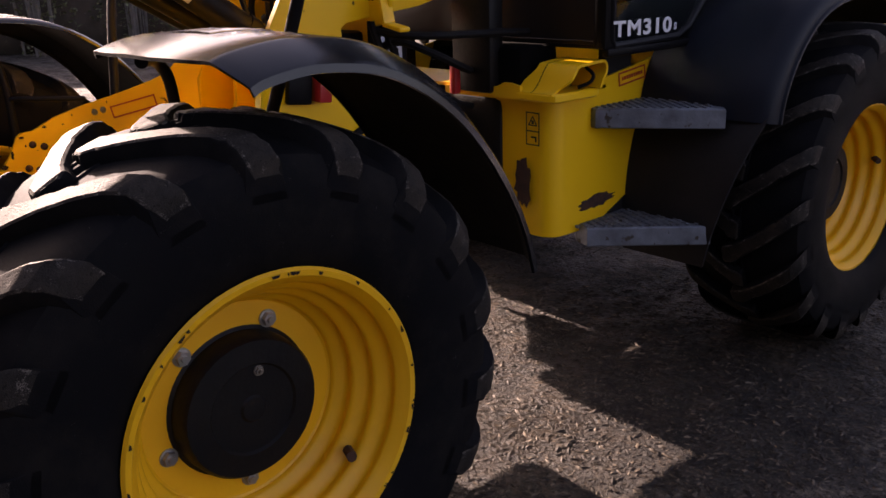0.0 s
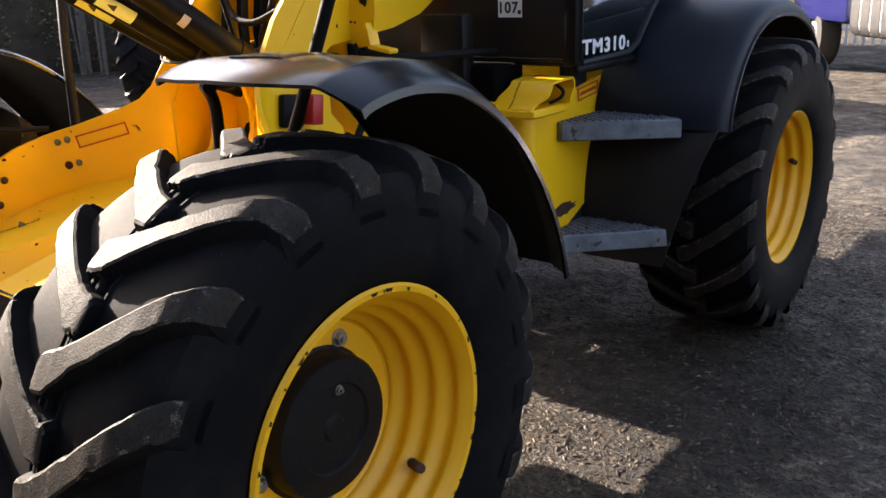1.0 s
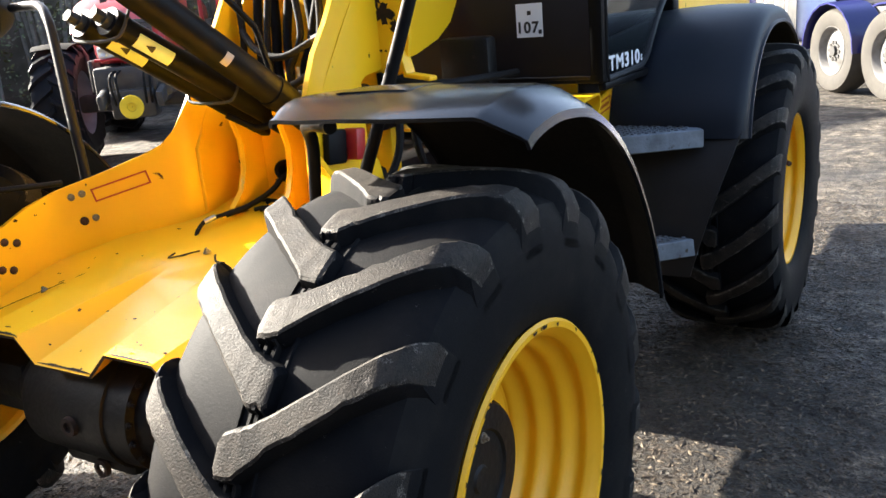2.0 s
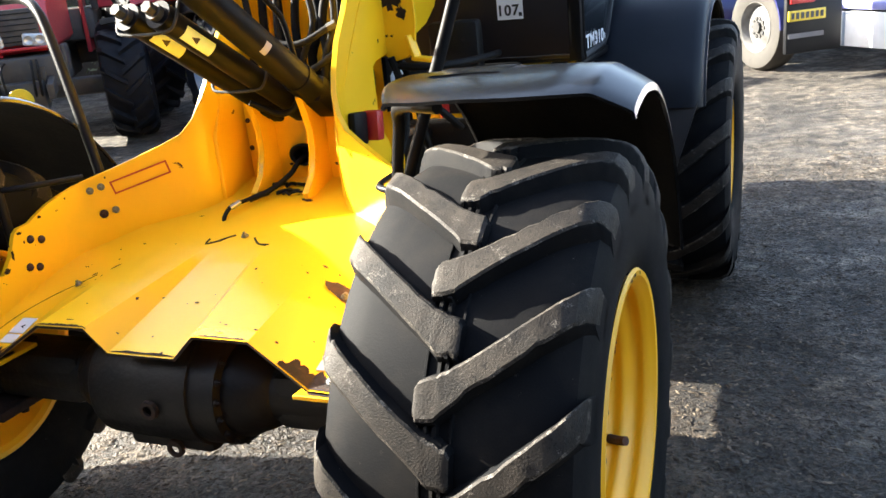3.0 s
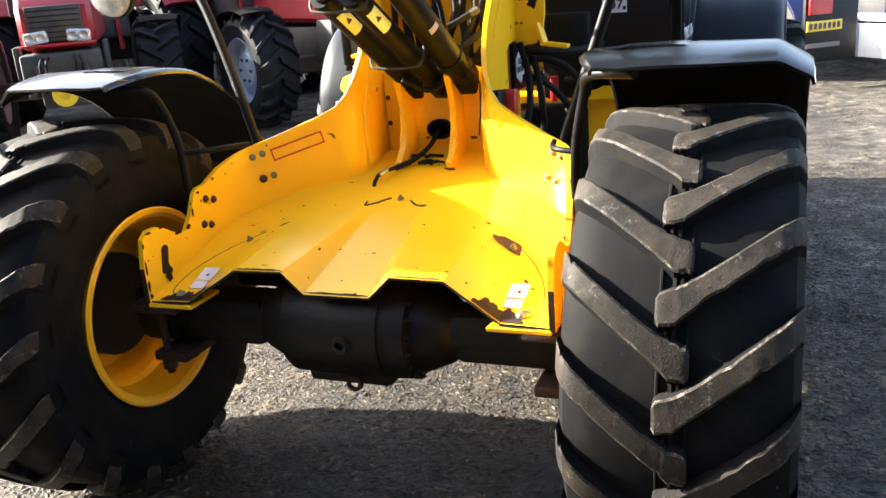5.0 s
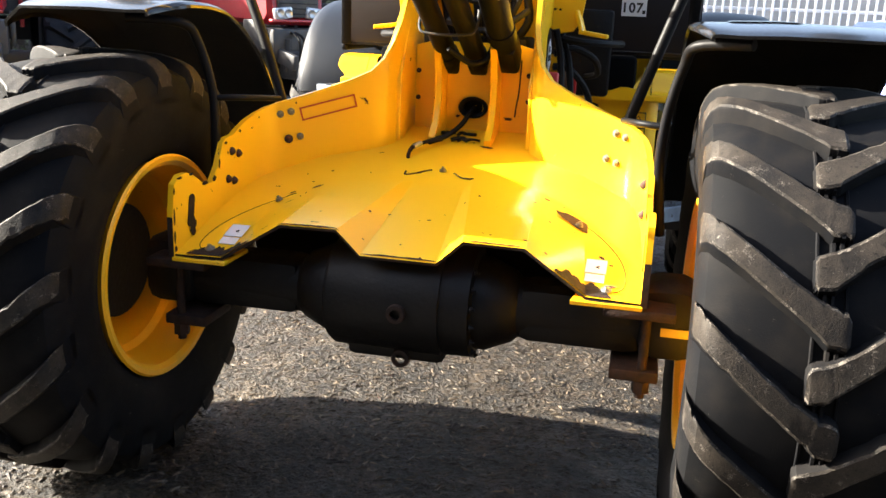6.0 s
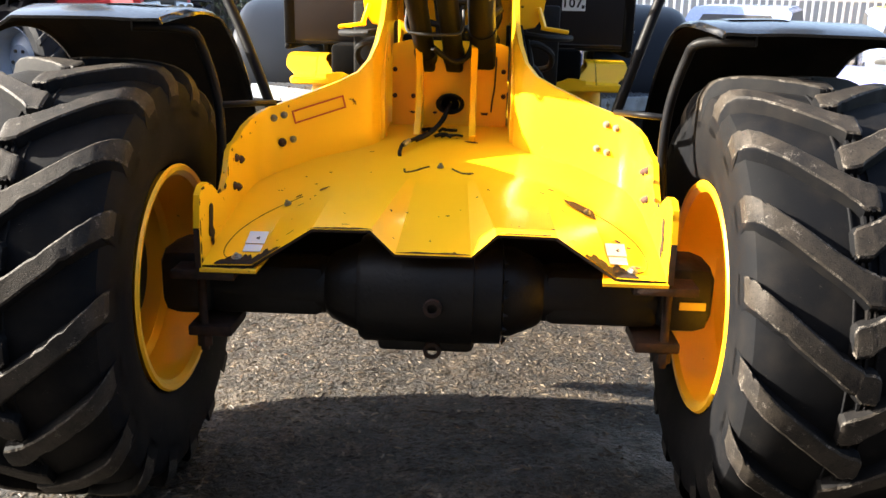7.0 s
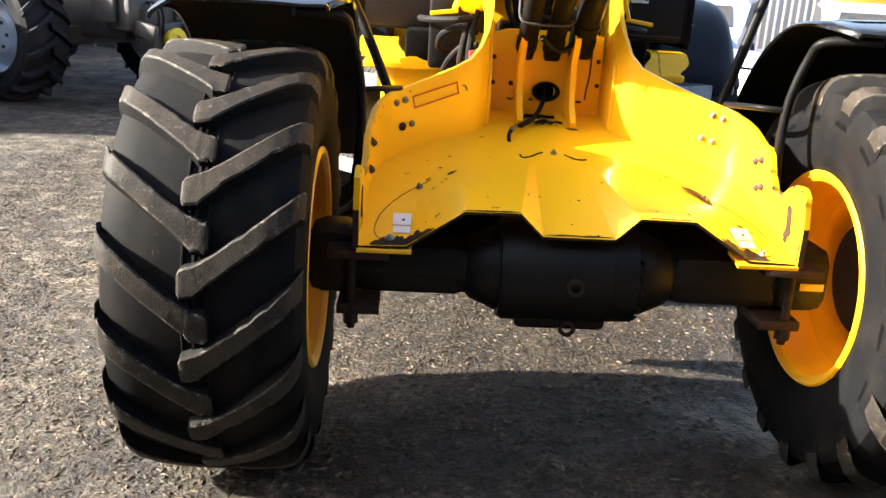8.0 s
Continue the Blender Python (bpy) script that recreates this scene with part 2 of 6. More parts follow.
# ---- ground ----
def hill(x, y):
    n = noise.fractal(Vector((x * 0.55, y * 0.55, 3.1)), 1.0, 2.0, 3) * 0.018
    return n + noise.fractal(Vector((x * 3.1, y * 3.1, 9.1)), 0.9, 2.1, 4) * 0.008 + noise.fractal(Vector((x * 11, y * 11, 1.7)), 0.8, 2.0, 3) * 0.0045


def build_ground():
    bm = bm_new()
    edge = [-400, -120, -45, -22] + [-12 + 0.5 * i for i in range(16)]
    xs = sorted(set(edge + [-3.2 + 0.04 * i for i in range(175)] + [4.3 + 0.5 * i for i in range(24)] + [18, 24, 45, 120, 400]))
    ys = sorted(set([-400, -120, -45, -20, -10, -7] + [-5 + 0.5 * i for i in range(6)] + [-1.8 + 0.04 * i for i in range(160)] + [4.6, 4.8] + [5 + 0.3 * i for i in range(44)] + [19, 24, 45, 120, 400]))
    vs = []
    for y in ys:
        row = []
        for x in xs:
            near = max(0.0, 1 - max(abs(x) - 10, abs(y - 5) - 12, 0) / 10)
            row.append(bm.verts.new((x, y, hill(x, y) * near - 0.004)))
        vs.append(row)
    for i in range(len(ys) - 1):
        for j in range(len(xs) - 1):
            bm.faces.new((vs[i][j], vs[i][j + 1], vs[i + 1][j + 1], vs[i + 1][j]))
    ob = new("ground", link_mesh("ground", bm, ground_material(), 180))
    return tagged(ob, "damp grey-brown yard of compacted dirt and gravel", "ground", kind="structure")


def ground_material():
    m = bpy.data.materials.new("yard dirt")
    m.use_nodes = True
    n, l = m.node_tree.nodes, m.node_tree.links
    b = n["Principled BSDF"]
    co = n.new("ShaderNodeTexCoord")

    def nz(scale, detail=6, rough=0.6):
        t = n.new("ShaderNodeTexNoise")
        t.inputs["Scale"].default_value, t.inputs["Detail"].default_value, t.inputs["Roughness"].default_value = scale, detail, rough
        l.new(co.outputs["Object"], t.inputs["Vector"])
        return t.outputs["Fac"]

    def ramp(f, stops):
        r = n.new("ShaderNodeValToRGB")
        while len(r.color_ramp.elements) < len(stops):
            r.color_ramp.elements.new(0.5)
        for e, (p, c) in zip(r.color_ramp.elements, stops):
            e.position, e.color = p, (*c, 1)
        l.new(f, r.inputs[0])
        return r.outputs[0]

    def mix(f, a, c, mode="MIX"):
        x = n.new("ShaderNodeMixRGB")
        x.blend_type = mode
        for s, i in ((f, 0), (a, 1), (c, 2)):
            if isinstance(s, float):
                x.inputs[i].default_value = s
            else:
                l.new(s, x.inputs[i])
        return x.outputs[0]

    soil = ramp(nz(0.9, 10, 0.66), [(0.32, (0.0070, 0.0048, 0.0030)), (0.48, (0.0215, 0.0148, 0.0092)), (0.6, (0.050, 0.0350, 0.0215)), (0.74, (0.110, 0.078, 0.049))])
    # soil turns paler and greyer with distance from a point beside the machine
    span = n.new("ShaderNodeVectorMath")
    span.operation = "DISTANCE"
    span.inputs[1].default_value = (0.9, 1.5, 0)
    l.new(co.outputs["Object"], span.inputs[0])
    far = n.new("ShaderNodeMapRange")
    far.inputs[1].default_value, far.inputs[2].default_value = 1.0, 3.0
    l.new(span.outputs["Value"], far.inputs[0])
    # the pale soil also takes over towards +x, with an uneven edge
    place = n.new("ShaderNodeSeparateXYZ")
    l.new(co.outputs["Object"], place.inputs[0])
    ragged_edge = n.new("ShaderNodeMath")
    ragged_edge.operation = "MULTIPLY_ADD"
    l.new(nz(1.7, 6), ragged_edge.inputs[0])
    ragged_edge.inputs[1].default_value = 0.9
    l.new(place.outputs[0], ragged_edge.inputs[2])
    pale_band = n.new("ShaderNodeMapRange")
    pale_band.inputs[1].default_value, pale_band.inputs[2].default_value, pale_band.inputs[4].default_value = 1.60, 2.15, 0.95
    l.new(ragged_edge.outputs[0], pale_band.inputs[0])
    pale_mask = n.new("ShaderNodeMath")
    pale_mask.operation = "MAXIMUM"
    l.new(far.outputs[0], pale_mask.inputs[0])
    l.new(pale_band.outputs[0], pale_mask.inputs[1])
    far = pale_mask
    pale_soil = ramp(mix(0.60, nz(1.1, 12, 0.68), nz(6.0, 9, 0.74)), [(0.42, (0.024, 0.0212, 0.0178)), (0.5, (0.072, 0.063, 0.053)), (0.60, (0.165, 0.144, 0.120))])
    soil = mix(far.outputs[0], soil, pale_soil)
    grit = ramp(nz(60, 8, 0.75), [(0.36, (0.32, 0.31, 0.30)), (0.5, (0.85, 0.85, 0.85)), (0.64, (1.75, 1.68, 1.55))])
    vor = n.new("ShaderNodeTexVoronoi")
    vor.inputs["Scale"].default_value = 55
    l.new(co.outputs["Object"], vor.inputs["Vector"])
    stone = ramp(vor.outputs["Color"], [(0.2, (0.75, 0.74, 0.72)), (0.6, (1.0, 0.98, 0.94)), (0.9, (1.25, 1.2, 1.12))])
    clod = ramp(nz(9, 8, 0.72), [(0.41, (0.42, 0.41, 0.40)), (0.50, (0.98, 0.98, 0.98)), (0.59, (1.75, 1.74, 1.72))])
    colour = mix(1.0, mix(1.0, mix(1.0, soil, grit, "MULTIPLY"), stone, "MULTIPLY"), clod, "MULTIPLY")
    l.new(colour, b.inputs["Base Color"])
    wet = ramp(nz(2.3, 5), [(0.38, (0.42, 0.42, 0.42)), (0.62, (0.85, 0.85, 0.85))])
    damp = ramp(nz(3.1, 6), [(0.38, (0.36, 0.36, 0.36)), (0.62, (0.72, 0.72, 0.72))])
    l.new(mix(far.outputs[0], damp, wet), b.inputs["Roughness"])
    b.inputs["Specular IOR Level"].default_value = 0.36
    h = mix(0.30, nz(42, 10, 0.74), vor.outputs["Distance"])
    bu = n.new("ShaderNodeBump")
    bu.inputs["Strength"].default_value, bu.inputs["Distance"].default_value = 1.0, 0.06
    l.new(h, bu.inputs["Height"])
    # trodden lumps and ruts under the fine grit
    lump = n.new("ShaderNodeBump")
    lump.inputs["Strength"].default_value, lump.inputs["Distance"].default_value = 0.8, 0.10
    l.new(nz(7.0, 5, 0.6), lump.inputs["Height"])
    l.new(lump.outputs[0], bu.inputs["Normal"])
    l.new(bu.outputs[0], b.inputs["Normal"])
    return m


build_ground()


def build_gravel():
    """Loose chips and small stones over the near ground."""
    rnd = np.random.RandomState(5)
    n = 190000
    x, y = rnd.uniform(-3.2, 3.6, n), rnd.uniform(-1.3, 5.2, n)
    keep = np.array([noise.noise(Vector((a * 1.3, b * 1.3, 0.5))) > -0.25 + 0.55 * rnd.rand() - 0.25 for a, b in zip(x, y)])
    x, y = x[keep], y[keep]
    n = len(x)
    z = np.array([hill(a, b) for a, b in zip(x, y)]) - 0.003
    size = 0.0030 + 0.0080 * rnd.rand(n) ** 3
    base = np.array([(1, 0, 0), (-0.4, 0.8, 0), (-0.9, -0.5, 0), (0.3, -0.9, 0.1), (0.1, 0.1, 0.75), (-0.2, -0.3, 0.55)], float)
    faces = np.array([(0, 1, 4), (1, 2, 5), (1, 5, 4), (2, 3, 5), (3, 0, 4), (3, 4, 5)])
    ang = rnd.uniform(0, 6.28, n)
    c, s = np.cos(ang), np.sin(ang)
    st = np.stack([rnd.uniform(1.0, 2.5, n), rnd.uniform(0.5, 1.0, n), rnd.uniform(0.3, 0.7, n)], 1)
    v = base[None] * st[:, None] * size[:, None, None]
    vx = v[..., 0] * c[:, None] - v[..., 1] * s[:, None] + x[:, None]
    vy = v[..., 0] * s[:, None] + v[..., 1] * c[:, None] + y[:, None]
    vz = v[..., 2] + z[:, None]
    verts = np.stack([vx, vy, vz], 2).reshape(-1, 3)
    fs = (faces[None] + 6 * np.arange(n)[:, None, None]).reshape(-1, 3)
    me = bpy.data.meshes.new("gravel")
    me.from_pydata(verts.tolist(), [], fs.tolist())
    m = bpy.data.materials.new("loose chips")
    m.use_nodes = True
    nn, l = m.node_tree.nodes, m.node_tree.links
    geo = nn.new("ShaderNodeNewGeometry")
    r = nn.new("ShaderNodeValToRGB")
    while len(r.color_ramp.elements) < 4:
        r.color_ramp.elements.new(0.5)
    for e, (p, col) in zip(r.color_ramp.elements, ((0.0, (0.014, 0.0105, 0.0072)), (0.45, (0.032, 0.0240, 0.0165)), (0.8, (0.062, 0.046, 0.031)), (1.0, (0.17, 0.135, 0.096)))):
        e.position, e.color = p, (*col, 1)
    l.new(geo.outputs["Random Per Island"], r.inputs[0])
    l.new(r.outputs[0], nn["Principled BSDF"].inputs["Base Color"])
    nn["Principled BSDF"].inputs["Roughness"].default_value = 0.6
    nn["Principled BSDF"].inputs["Specular IOR Level"].default_value = 0.25
    me.materials.append(m)
    tagged(new("gravel", me), "loose grey-brown chips and gravel on the yard", "gravel", kind="stuff")


build_gravel()

# ---- the loader ----
loader = thing("wheel_loader", "yellow and black articulated telescopic wheel loader, no attachment, dusty worn tyres", "loader")

LUGS = 18


def tyre_mesh():
    bm = bm_new()
    prof = [(-0.204, 0.318), (-0.219, 0.336), (-0.231, 0.380), (-0.237, 0.430), (-0.237, 0.480), (-0.233, 0.516), (-0.220, 0.543), (-0.19, 0.560),
            (-0.15, 0.569), (-0.1, 0.574), (-0.06, 0.577), (-0.031, 0.578), (-0.029, 0.582), (-0.025, 0.582), (-0.023, 0.577), (-0.005, 0.577), (-0.003, 0.581), (0.0, 0.581)]
    prof = prof + [(-x, r) for x, r in prof[-2::-1]]
    lathe_x(bm, prof, 108)
    return link_mesh("tyre", bm, RUBBER_TYRE, 32)


def lug_mesh(s, seed=0):
    """One tread lug of one side, from the middle of the tread over the square shoulder to the sidewall."""
    # stations: x, top radius, base radius, angle, half width
    st = [(-0.034, 0.603, 0.556, 0.008, 0.021), (-0.027, 0.606, 0.556, 0.010, 0.031), (0.004, 0.607, 0.556, 0.022, 0.035), (0.020, 0.607, 0.556, 0.042, 0.031), (0.054, 0.607, 0.556, 0.085, 0.028), (0.109, 0.606, 0.545, 0.155, 0.027),
          (0.160, 0.603, 0.534, 0.225, 0.027), (0.194, 0.597, 0.522, 0.272, 0.028), (0.214, 0.587, 0.508, 0.305, 0.029), (0.227, 0.569, 0.494, 0.332, 0.031),
          (0.236, 0.545, 0.478, 0.352, 0.034), (0.237, 0.512, 0.465, 0.366, 0.029)]
    rnd = random.Random(900 + seed)
    fine = [st[0]]
    for p, q in zip(st, st[1:]):
        fine += [tuple(a + (b - a) * k for a, b in zip(p, q)) for k in (0.33, 0.67, 1.0)]
    bm = bm_new()
    rings = []
    for x, rt, rb, da, hw in fine:
        ring = []
        # worn, nicked edges: each edge wanders a little and is torn here and there
        e1, e2 = (rnd.uniform(-0.0011, 0.0010) - (0.0045 if rnd.random() < 0.07 else 0) for _ in range(2))
        d1, d2 = (rnd.uniform(0, 0.0022) for _ in range(2))
        dip = rnd.uniform(0, 0.0015)
        for r, w in ((rb, hw + 0.017), (rt - 0.009 - d1, hw + 0.005 + e1), (rt - 0.003 - d1, hw + 0.002 + e1), (rt - 0.5 * d1, hw - 0.004 + e1), (rt - dip, 0.0), (rt - 0.5 * d2, -hw + 0.004 - e2), (rt - 0.003 - d2, -hw - 0.002 - e2), (rt - 0.009 - d2, -hw - 0.005 - e2), (rb, -hw - 0.017)):
            a = da + w / 0.59
            ring.append(bm.verts.new((s * x, -r * math.cos(a), r * math.sin(a))))
        rings.append(ring)
    for p, q in zip(rings, rings[1:]):
        for i in range(8):
            bm.faces.new((p[i], p[i + 1], q[i + 1], q[i])).material_index = 1 if i in (3, 4) else 2 if i in (2, 5) else 0
    bm.faces.new(rings[0])
    bm.faces.new(rings[-1][::-1])
    return link_mesh("lug", bm, [RUBBER_TYRE, RUBBER_WORN, RUBBER_EDGE], 26)


def tie_bar_mesh(s):
    """The ribbed low bridge between the nose of one lug and the flank of the next."""
    prof = [(-0.034, 0.568), (-0.031, 0.590), (-0.026, 0.591), (-0.024, 0.581), (-0.019, 0.581), (-0.017, 0.592), (-0.011, 0.592), (-0.009, 0.581), (-0.004, 0.581), (-0.002, 0.589), (0.004, 0.588), (0.007, 0.568)]
    bm = bm_new()
    rings = []
    for a, k in ((-0.112, 0.55), (-0.095, 1.0), (-0.052, 1.0), (-0.045, 1.35), (-0.02, 1.4)):
        rings.append([bm.verts.new((s * x, -(0.560 + (r - 0.560) * k) * math.cos(a), (0.560 + (r - 0.560) * k) * math.sin(a))) for x, r in prof])
    for p, q in zip(rings, rings[1:]):
        for i in range(len(prof) - 1):
            bm.faces.new((p[i], p[i + 1], q[i + 1], q[i]))
    bm.faces.new(rings[0])
    bm.faces.new(rings[-1][::-1])
    return link_mesh("tie_bar", bm, RUBBER_TYRE, 30)


def tyre_material(name, dusty):
    """Black rubber with dried grey-brown dust and scuffs, more of it on the worn tread faces."""
    m = material(name, (0.0030, 0.0033, 0.0044), 0.72 - 0.08 * min(dusty, 1), second=(0.0050, 0.0050, 0.0054), scale=6, amount=0.8, bump=0.12 + 0.20 * min(dusty, 1), bump_scale=300, spec=0.09 + 0.06 * min(dusty, 1))
    n, l = m.node_tree.nodes, m.node_tree.links
    b = n["Principled BSDF"]
    co = n.new("ShaderNodeTexCoord")
    info = n.new("ShaderNodeObjectInfo")
    shift = n.new("ShaderNodeVectorMath")
    shift.operation = "MULTIPLY_ADD"
    l.new(info.outputs["Random"], shift.inputs[0])
    shift.inputs[1].default_value = (37, 53, 71)
    l.new(co.outputs["Object"], shift.inputs[2])

    def nz(scale, detail, rough):
        t = n.new("ShaderNodeTexNoise")
        t.inputs["Scale"].default_value, t.inputs["Detail"].default_value, t.inputs["Roughness"].default_value = scale, detail, rough
        l.new(shift.outputs[0], t.inputs["Vector"])
        return t.outputs["Fac"]

    def blend(a, ka, c, kc):
        x = n.new("ShaderNodeMath")
        x.operation = "MULTIPLY"
        l.new(a, x.inputs[0])
        x.inputs[1].default_value = ka
        y = n.new("ShaderNodeMath")
        y.operation = "MULTIPLY_ADD"
        l.new(c, y.inputs[0])
        y.inputs[1].default_value = kc
        l.new(x.outputs[0], y.inputs[2])
        return y.outputs[0]

    def over(colour, f, lo, hi, top, least, most):
        cut = n.new("ShaderNodeMapRange")
        for k, v in enumerate((lo, hi, least, most)):
            cut.inputs[1 + k].default_value = v
        l.new(f, cut.inputs[0])
        x = n.new("ShaderNodeMixRGB")
        x.inputs[2].default_value = (*top, 1)
        l.new(cut.outputs[0], x.inputs[0])
        l.new(colour, x.inputs[1])
        return x.outputs[0]

    grain = nz(420, 4, 0.65)
    colour = b.inputs["Base Color"].links[0].from_socket
    # a thin film of dried mud, then caked and chafed pale spots
    if dusty:
        colour = over(colour, blend(nz(12, 9, 0.66), 0.68, grain, 0.32), 0.38, 0.62, (0.060, 0.048, 0.036), 0.08, 0.56)
    else:
        colour = over(colour, nz(9, 9, 0.66), 0.46, 0.72, (0.060, 0.048, 0.036), 0.0, 0.13)
    if dusty:
        # small dark pits torn out of the rubber
        colour = over(colour, nz(110, 4, 0.6), 0.60, 0.66, (0.0045, 0.0042, 0.0040), 0.0, 0.7)
    at = 0.572 - 0.05 * (dusty > 1) + 0.05 * (dusty == 0)
    colour = over(colour, blend(nz(34, 8, 0.72), 0.66, grain, 0.34), at, at + 0.07, (0.175, 0.155, 0.132), 0.0, 0.68)
    l.new(colour, b.inputs["Base Color"])
    return m


RUBBER_TYRE = tyre_material("tyre rubber, little dust", 0.0)
RUBBER_WORN = tyre_material("worn dusty tread rubber", 1.0)
RUBBER_EDGE = tyre_material("chafed pale tread edges", 1.15)
TYRE = tyre_mesh()
LUG = {q: [lug_mesh(q, k + 7 * q) for k in range(5)] for q in (-1, 1)}
TIE_BAR = {q: tie_bar_mesh(q) for q in (-1, 1)}


def rim_mesh():
    bm = bm_new()
    # outer flange, barrel with three rounded ribs, disc, then the back of the barrel
    front = [(0.2165, 0.3300), (0.2235, 0.3245), (0.2220, 0.3130), (0.2100, 0.3050)]
    for k in range(25):
        u = k / 24
        front.append((0.198 - 0.146 * u, 0.300 - 0.070 * u - 0.0065 * math.cos(6 * math.pi * u)))
    front += [(0.046, 0.2230), (0.042, 0.2180), (0.042, 0.165), (0.026, 0.165)]
    back = [(0.026, 0.235), (-0.02, 0.262), (-0.09, 0.268), (-0.11, 0.285), (-0.17, 0.290), (-0.19, 0.302), (-0.235, 0.308), (-0.250, 0.322), (-0.252, 0.336), (-0.244, 0.342), (-0.228, 0.325), (-0.18, 0.315)]
    outer = [(-0.10, 0.284), (0.0, 0.268), (0.06, 0.262), (0.14, 0.296), (0.205, 0.314)]
    lathe_x(bm, front + [(0.026 + (x - 0.026) * 0.897, r * 0.942) for x, r in back] + outer, 72, closed=True)
    return link_mesh("wheel", bm, YELLOW_RIM, 35)


RIM = rim_mesh()
def bolt_mesh(r=0.016, h=0.014):
    """A hexagon head on a washer, pointing along +x."""
    bm = bm_new()
    rod(bm, (0, 0, 0), (0.003, 0, 0), r * 1.25, seg=14)
    rod(bm, (0.003, 0, 0), (h, 0, 0), r, r * 0.93, seg=6)
    rod(bm, (h, 0, 0), (h + 0.006, 0, 0), r * 0.5, r * 0.45, seg=10)
    return link_mesh("bolt", bm, STEEL, 30)


BOLT = bolt_mesh()
SMALL_BOLT = bolt_mesh(0.009, 0.008)
SMALL_BOLT.materials[0] = ZINC


def hub_mesh():
    bm = bm_new()
    rings = lathe_x(bm, [(-0.06, 0.168), (0.024, 0.170), (0.040, 0.170), (0.046, 0.158), (0.085, 0.155), (0.095, 0.148), (0.098, 0.10), (0.092, 0.095), (0.092, 0.03), (0.097, 0.025), (0.097, 0.004)], 48)
    bm.faces.new(rings[-1])
    bm.faces.new(rings[0][::-1])
    return link_mesh("hub", bm, AXLE_PAINT, 35)


HUB = hub_mesh()


def lip_chip_mesh():
    bm = bm_new()
    rnd = random.Random(8)
    for k in range(34):
        a, half = rnd.uniform(0, 6.28), rnd.uniform(0.006, 0.03)
        r0 = rnd.uniform(0.3215, 0.3240)
        q = [(0.2247, r0, a - half), (0.2247, r0, a + half), (0.2247, r0 - rnd.uniform(0.003, 0.008), a + half * 0.6), (0.2247, r0 - rnd.uniform(0.003, 0.008), a - half * 0.7)]
        bm.faces.new([bm.verts.new((x, r * math.cos(t), r * math.sin(t))) for x, r, t in q])
    return link_mesh("lip_chips", bm, BARE, 0)


LIP_CHIPS = lip_chip_mesh()


def add_wheel(x, y, z, turn):
    side = 1 if x > 0 else -1
    m = Matrix.Translation((x, y, z)) @ Matrix.Rotation(0 if side > 0 else math.pi, 4, "Z")
    w = shared("wheel", RIM, loader, m, "yellow painted steel wheel with stepped barrel")
    tyre = shared("tyre", TYRE, loader, Matrix.Translation((x - 0.004 if y < 1 else x + side * 0.022, y, z)), "black chevron tread tyre with dusty worn lugs")
    for q in (-1, 1):
        for k in range(LUGS):
            a = (k + (0.5 if q > 0 else 0.0)) * 2 * math.pi / LUGS
            shared("lug", LUG[q][(3 * k) % 5], tyre, Matrix.Rotation(turn - a, 4, "X"))
            shared("tie_bar", TIE_BAR[q], tyre, Matrix.Rotation(turn - a, 4, "X"))
    tagged(shared("lip_chips", LIP_CHIPS, w), "chipped bare spots along the wheel lip", kind="stuff")
    shared("hub", HUB, w, None, "black planetary hub")
    for a in (64, 130, 200, 270):
        t = radians(a)
        shared("bolt", BOLT, w, Matrix.Translation((0.042, 0.182 * math.cos(t), 0.182 * math.sin(t))))
    shared("bolt", SMALL_BOLT, w, Matrix.Translation((0.092, 0.02, 0.080)))
    bm = bm_new()
    tube(bm, [(0.12, 0.205, -0.172), (0.145, 0.196, -0.170), (0.165, 0.184, -0.162)] if y < 1 else [(0.13, 0.285, 0.06), (0.15, 0.262, 0.06), (0.17, 0.245, 0.055)], 0.012, 8)
    part("valve", bm, RUST, w, "rusty valve stem")
    return w


WZ, WX, REAR_Y = 0.614, 0.945, 2.545
FRONT_Y, FRONT_Z = 0.016, 0.608
for x, y, turn in ((WX, FRONT_Y, 0.008), (-WX, FRONT_Y, -0.002), (WX + 0.018, REAR_Y, 0.12), (-WX - 0.018, REAR_Y, 0.1)):
    add_wheel(x, y, FRONT_Z if y < 1 else WZ, turn)


# front chassis: bed, side plates, tower
def mirror(f):
    for s in (-1, 1):
        f(s)


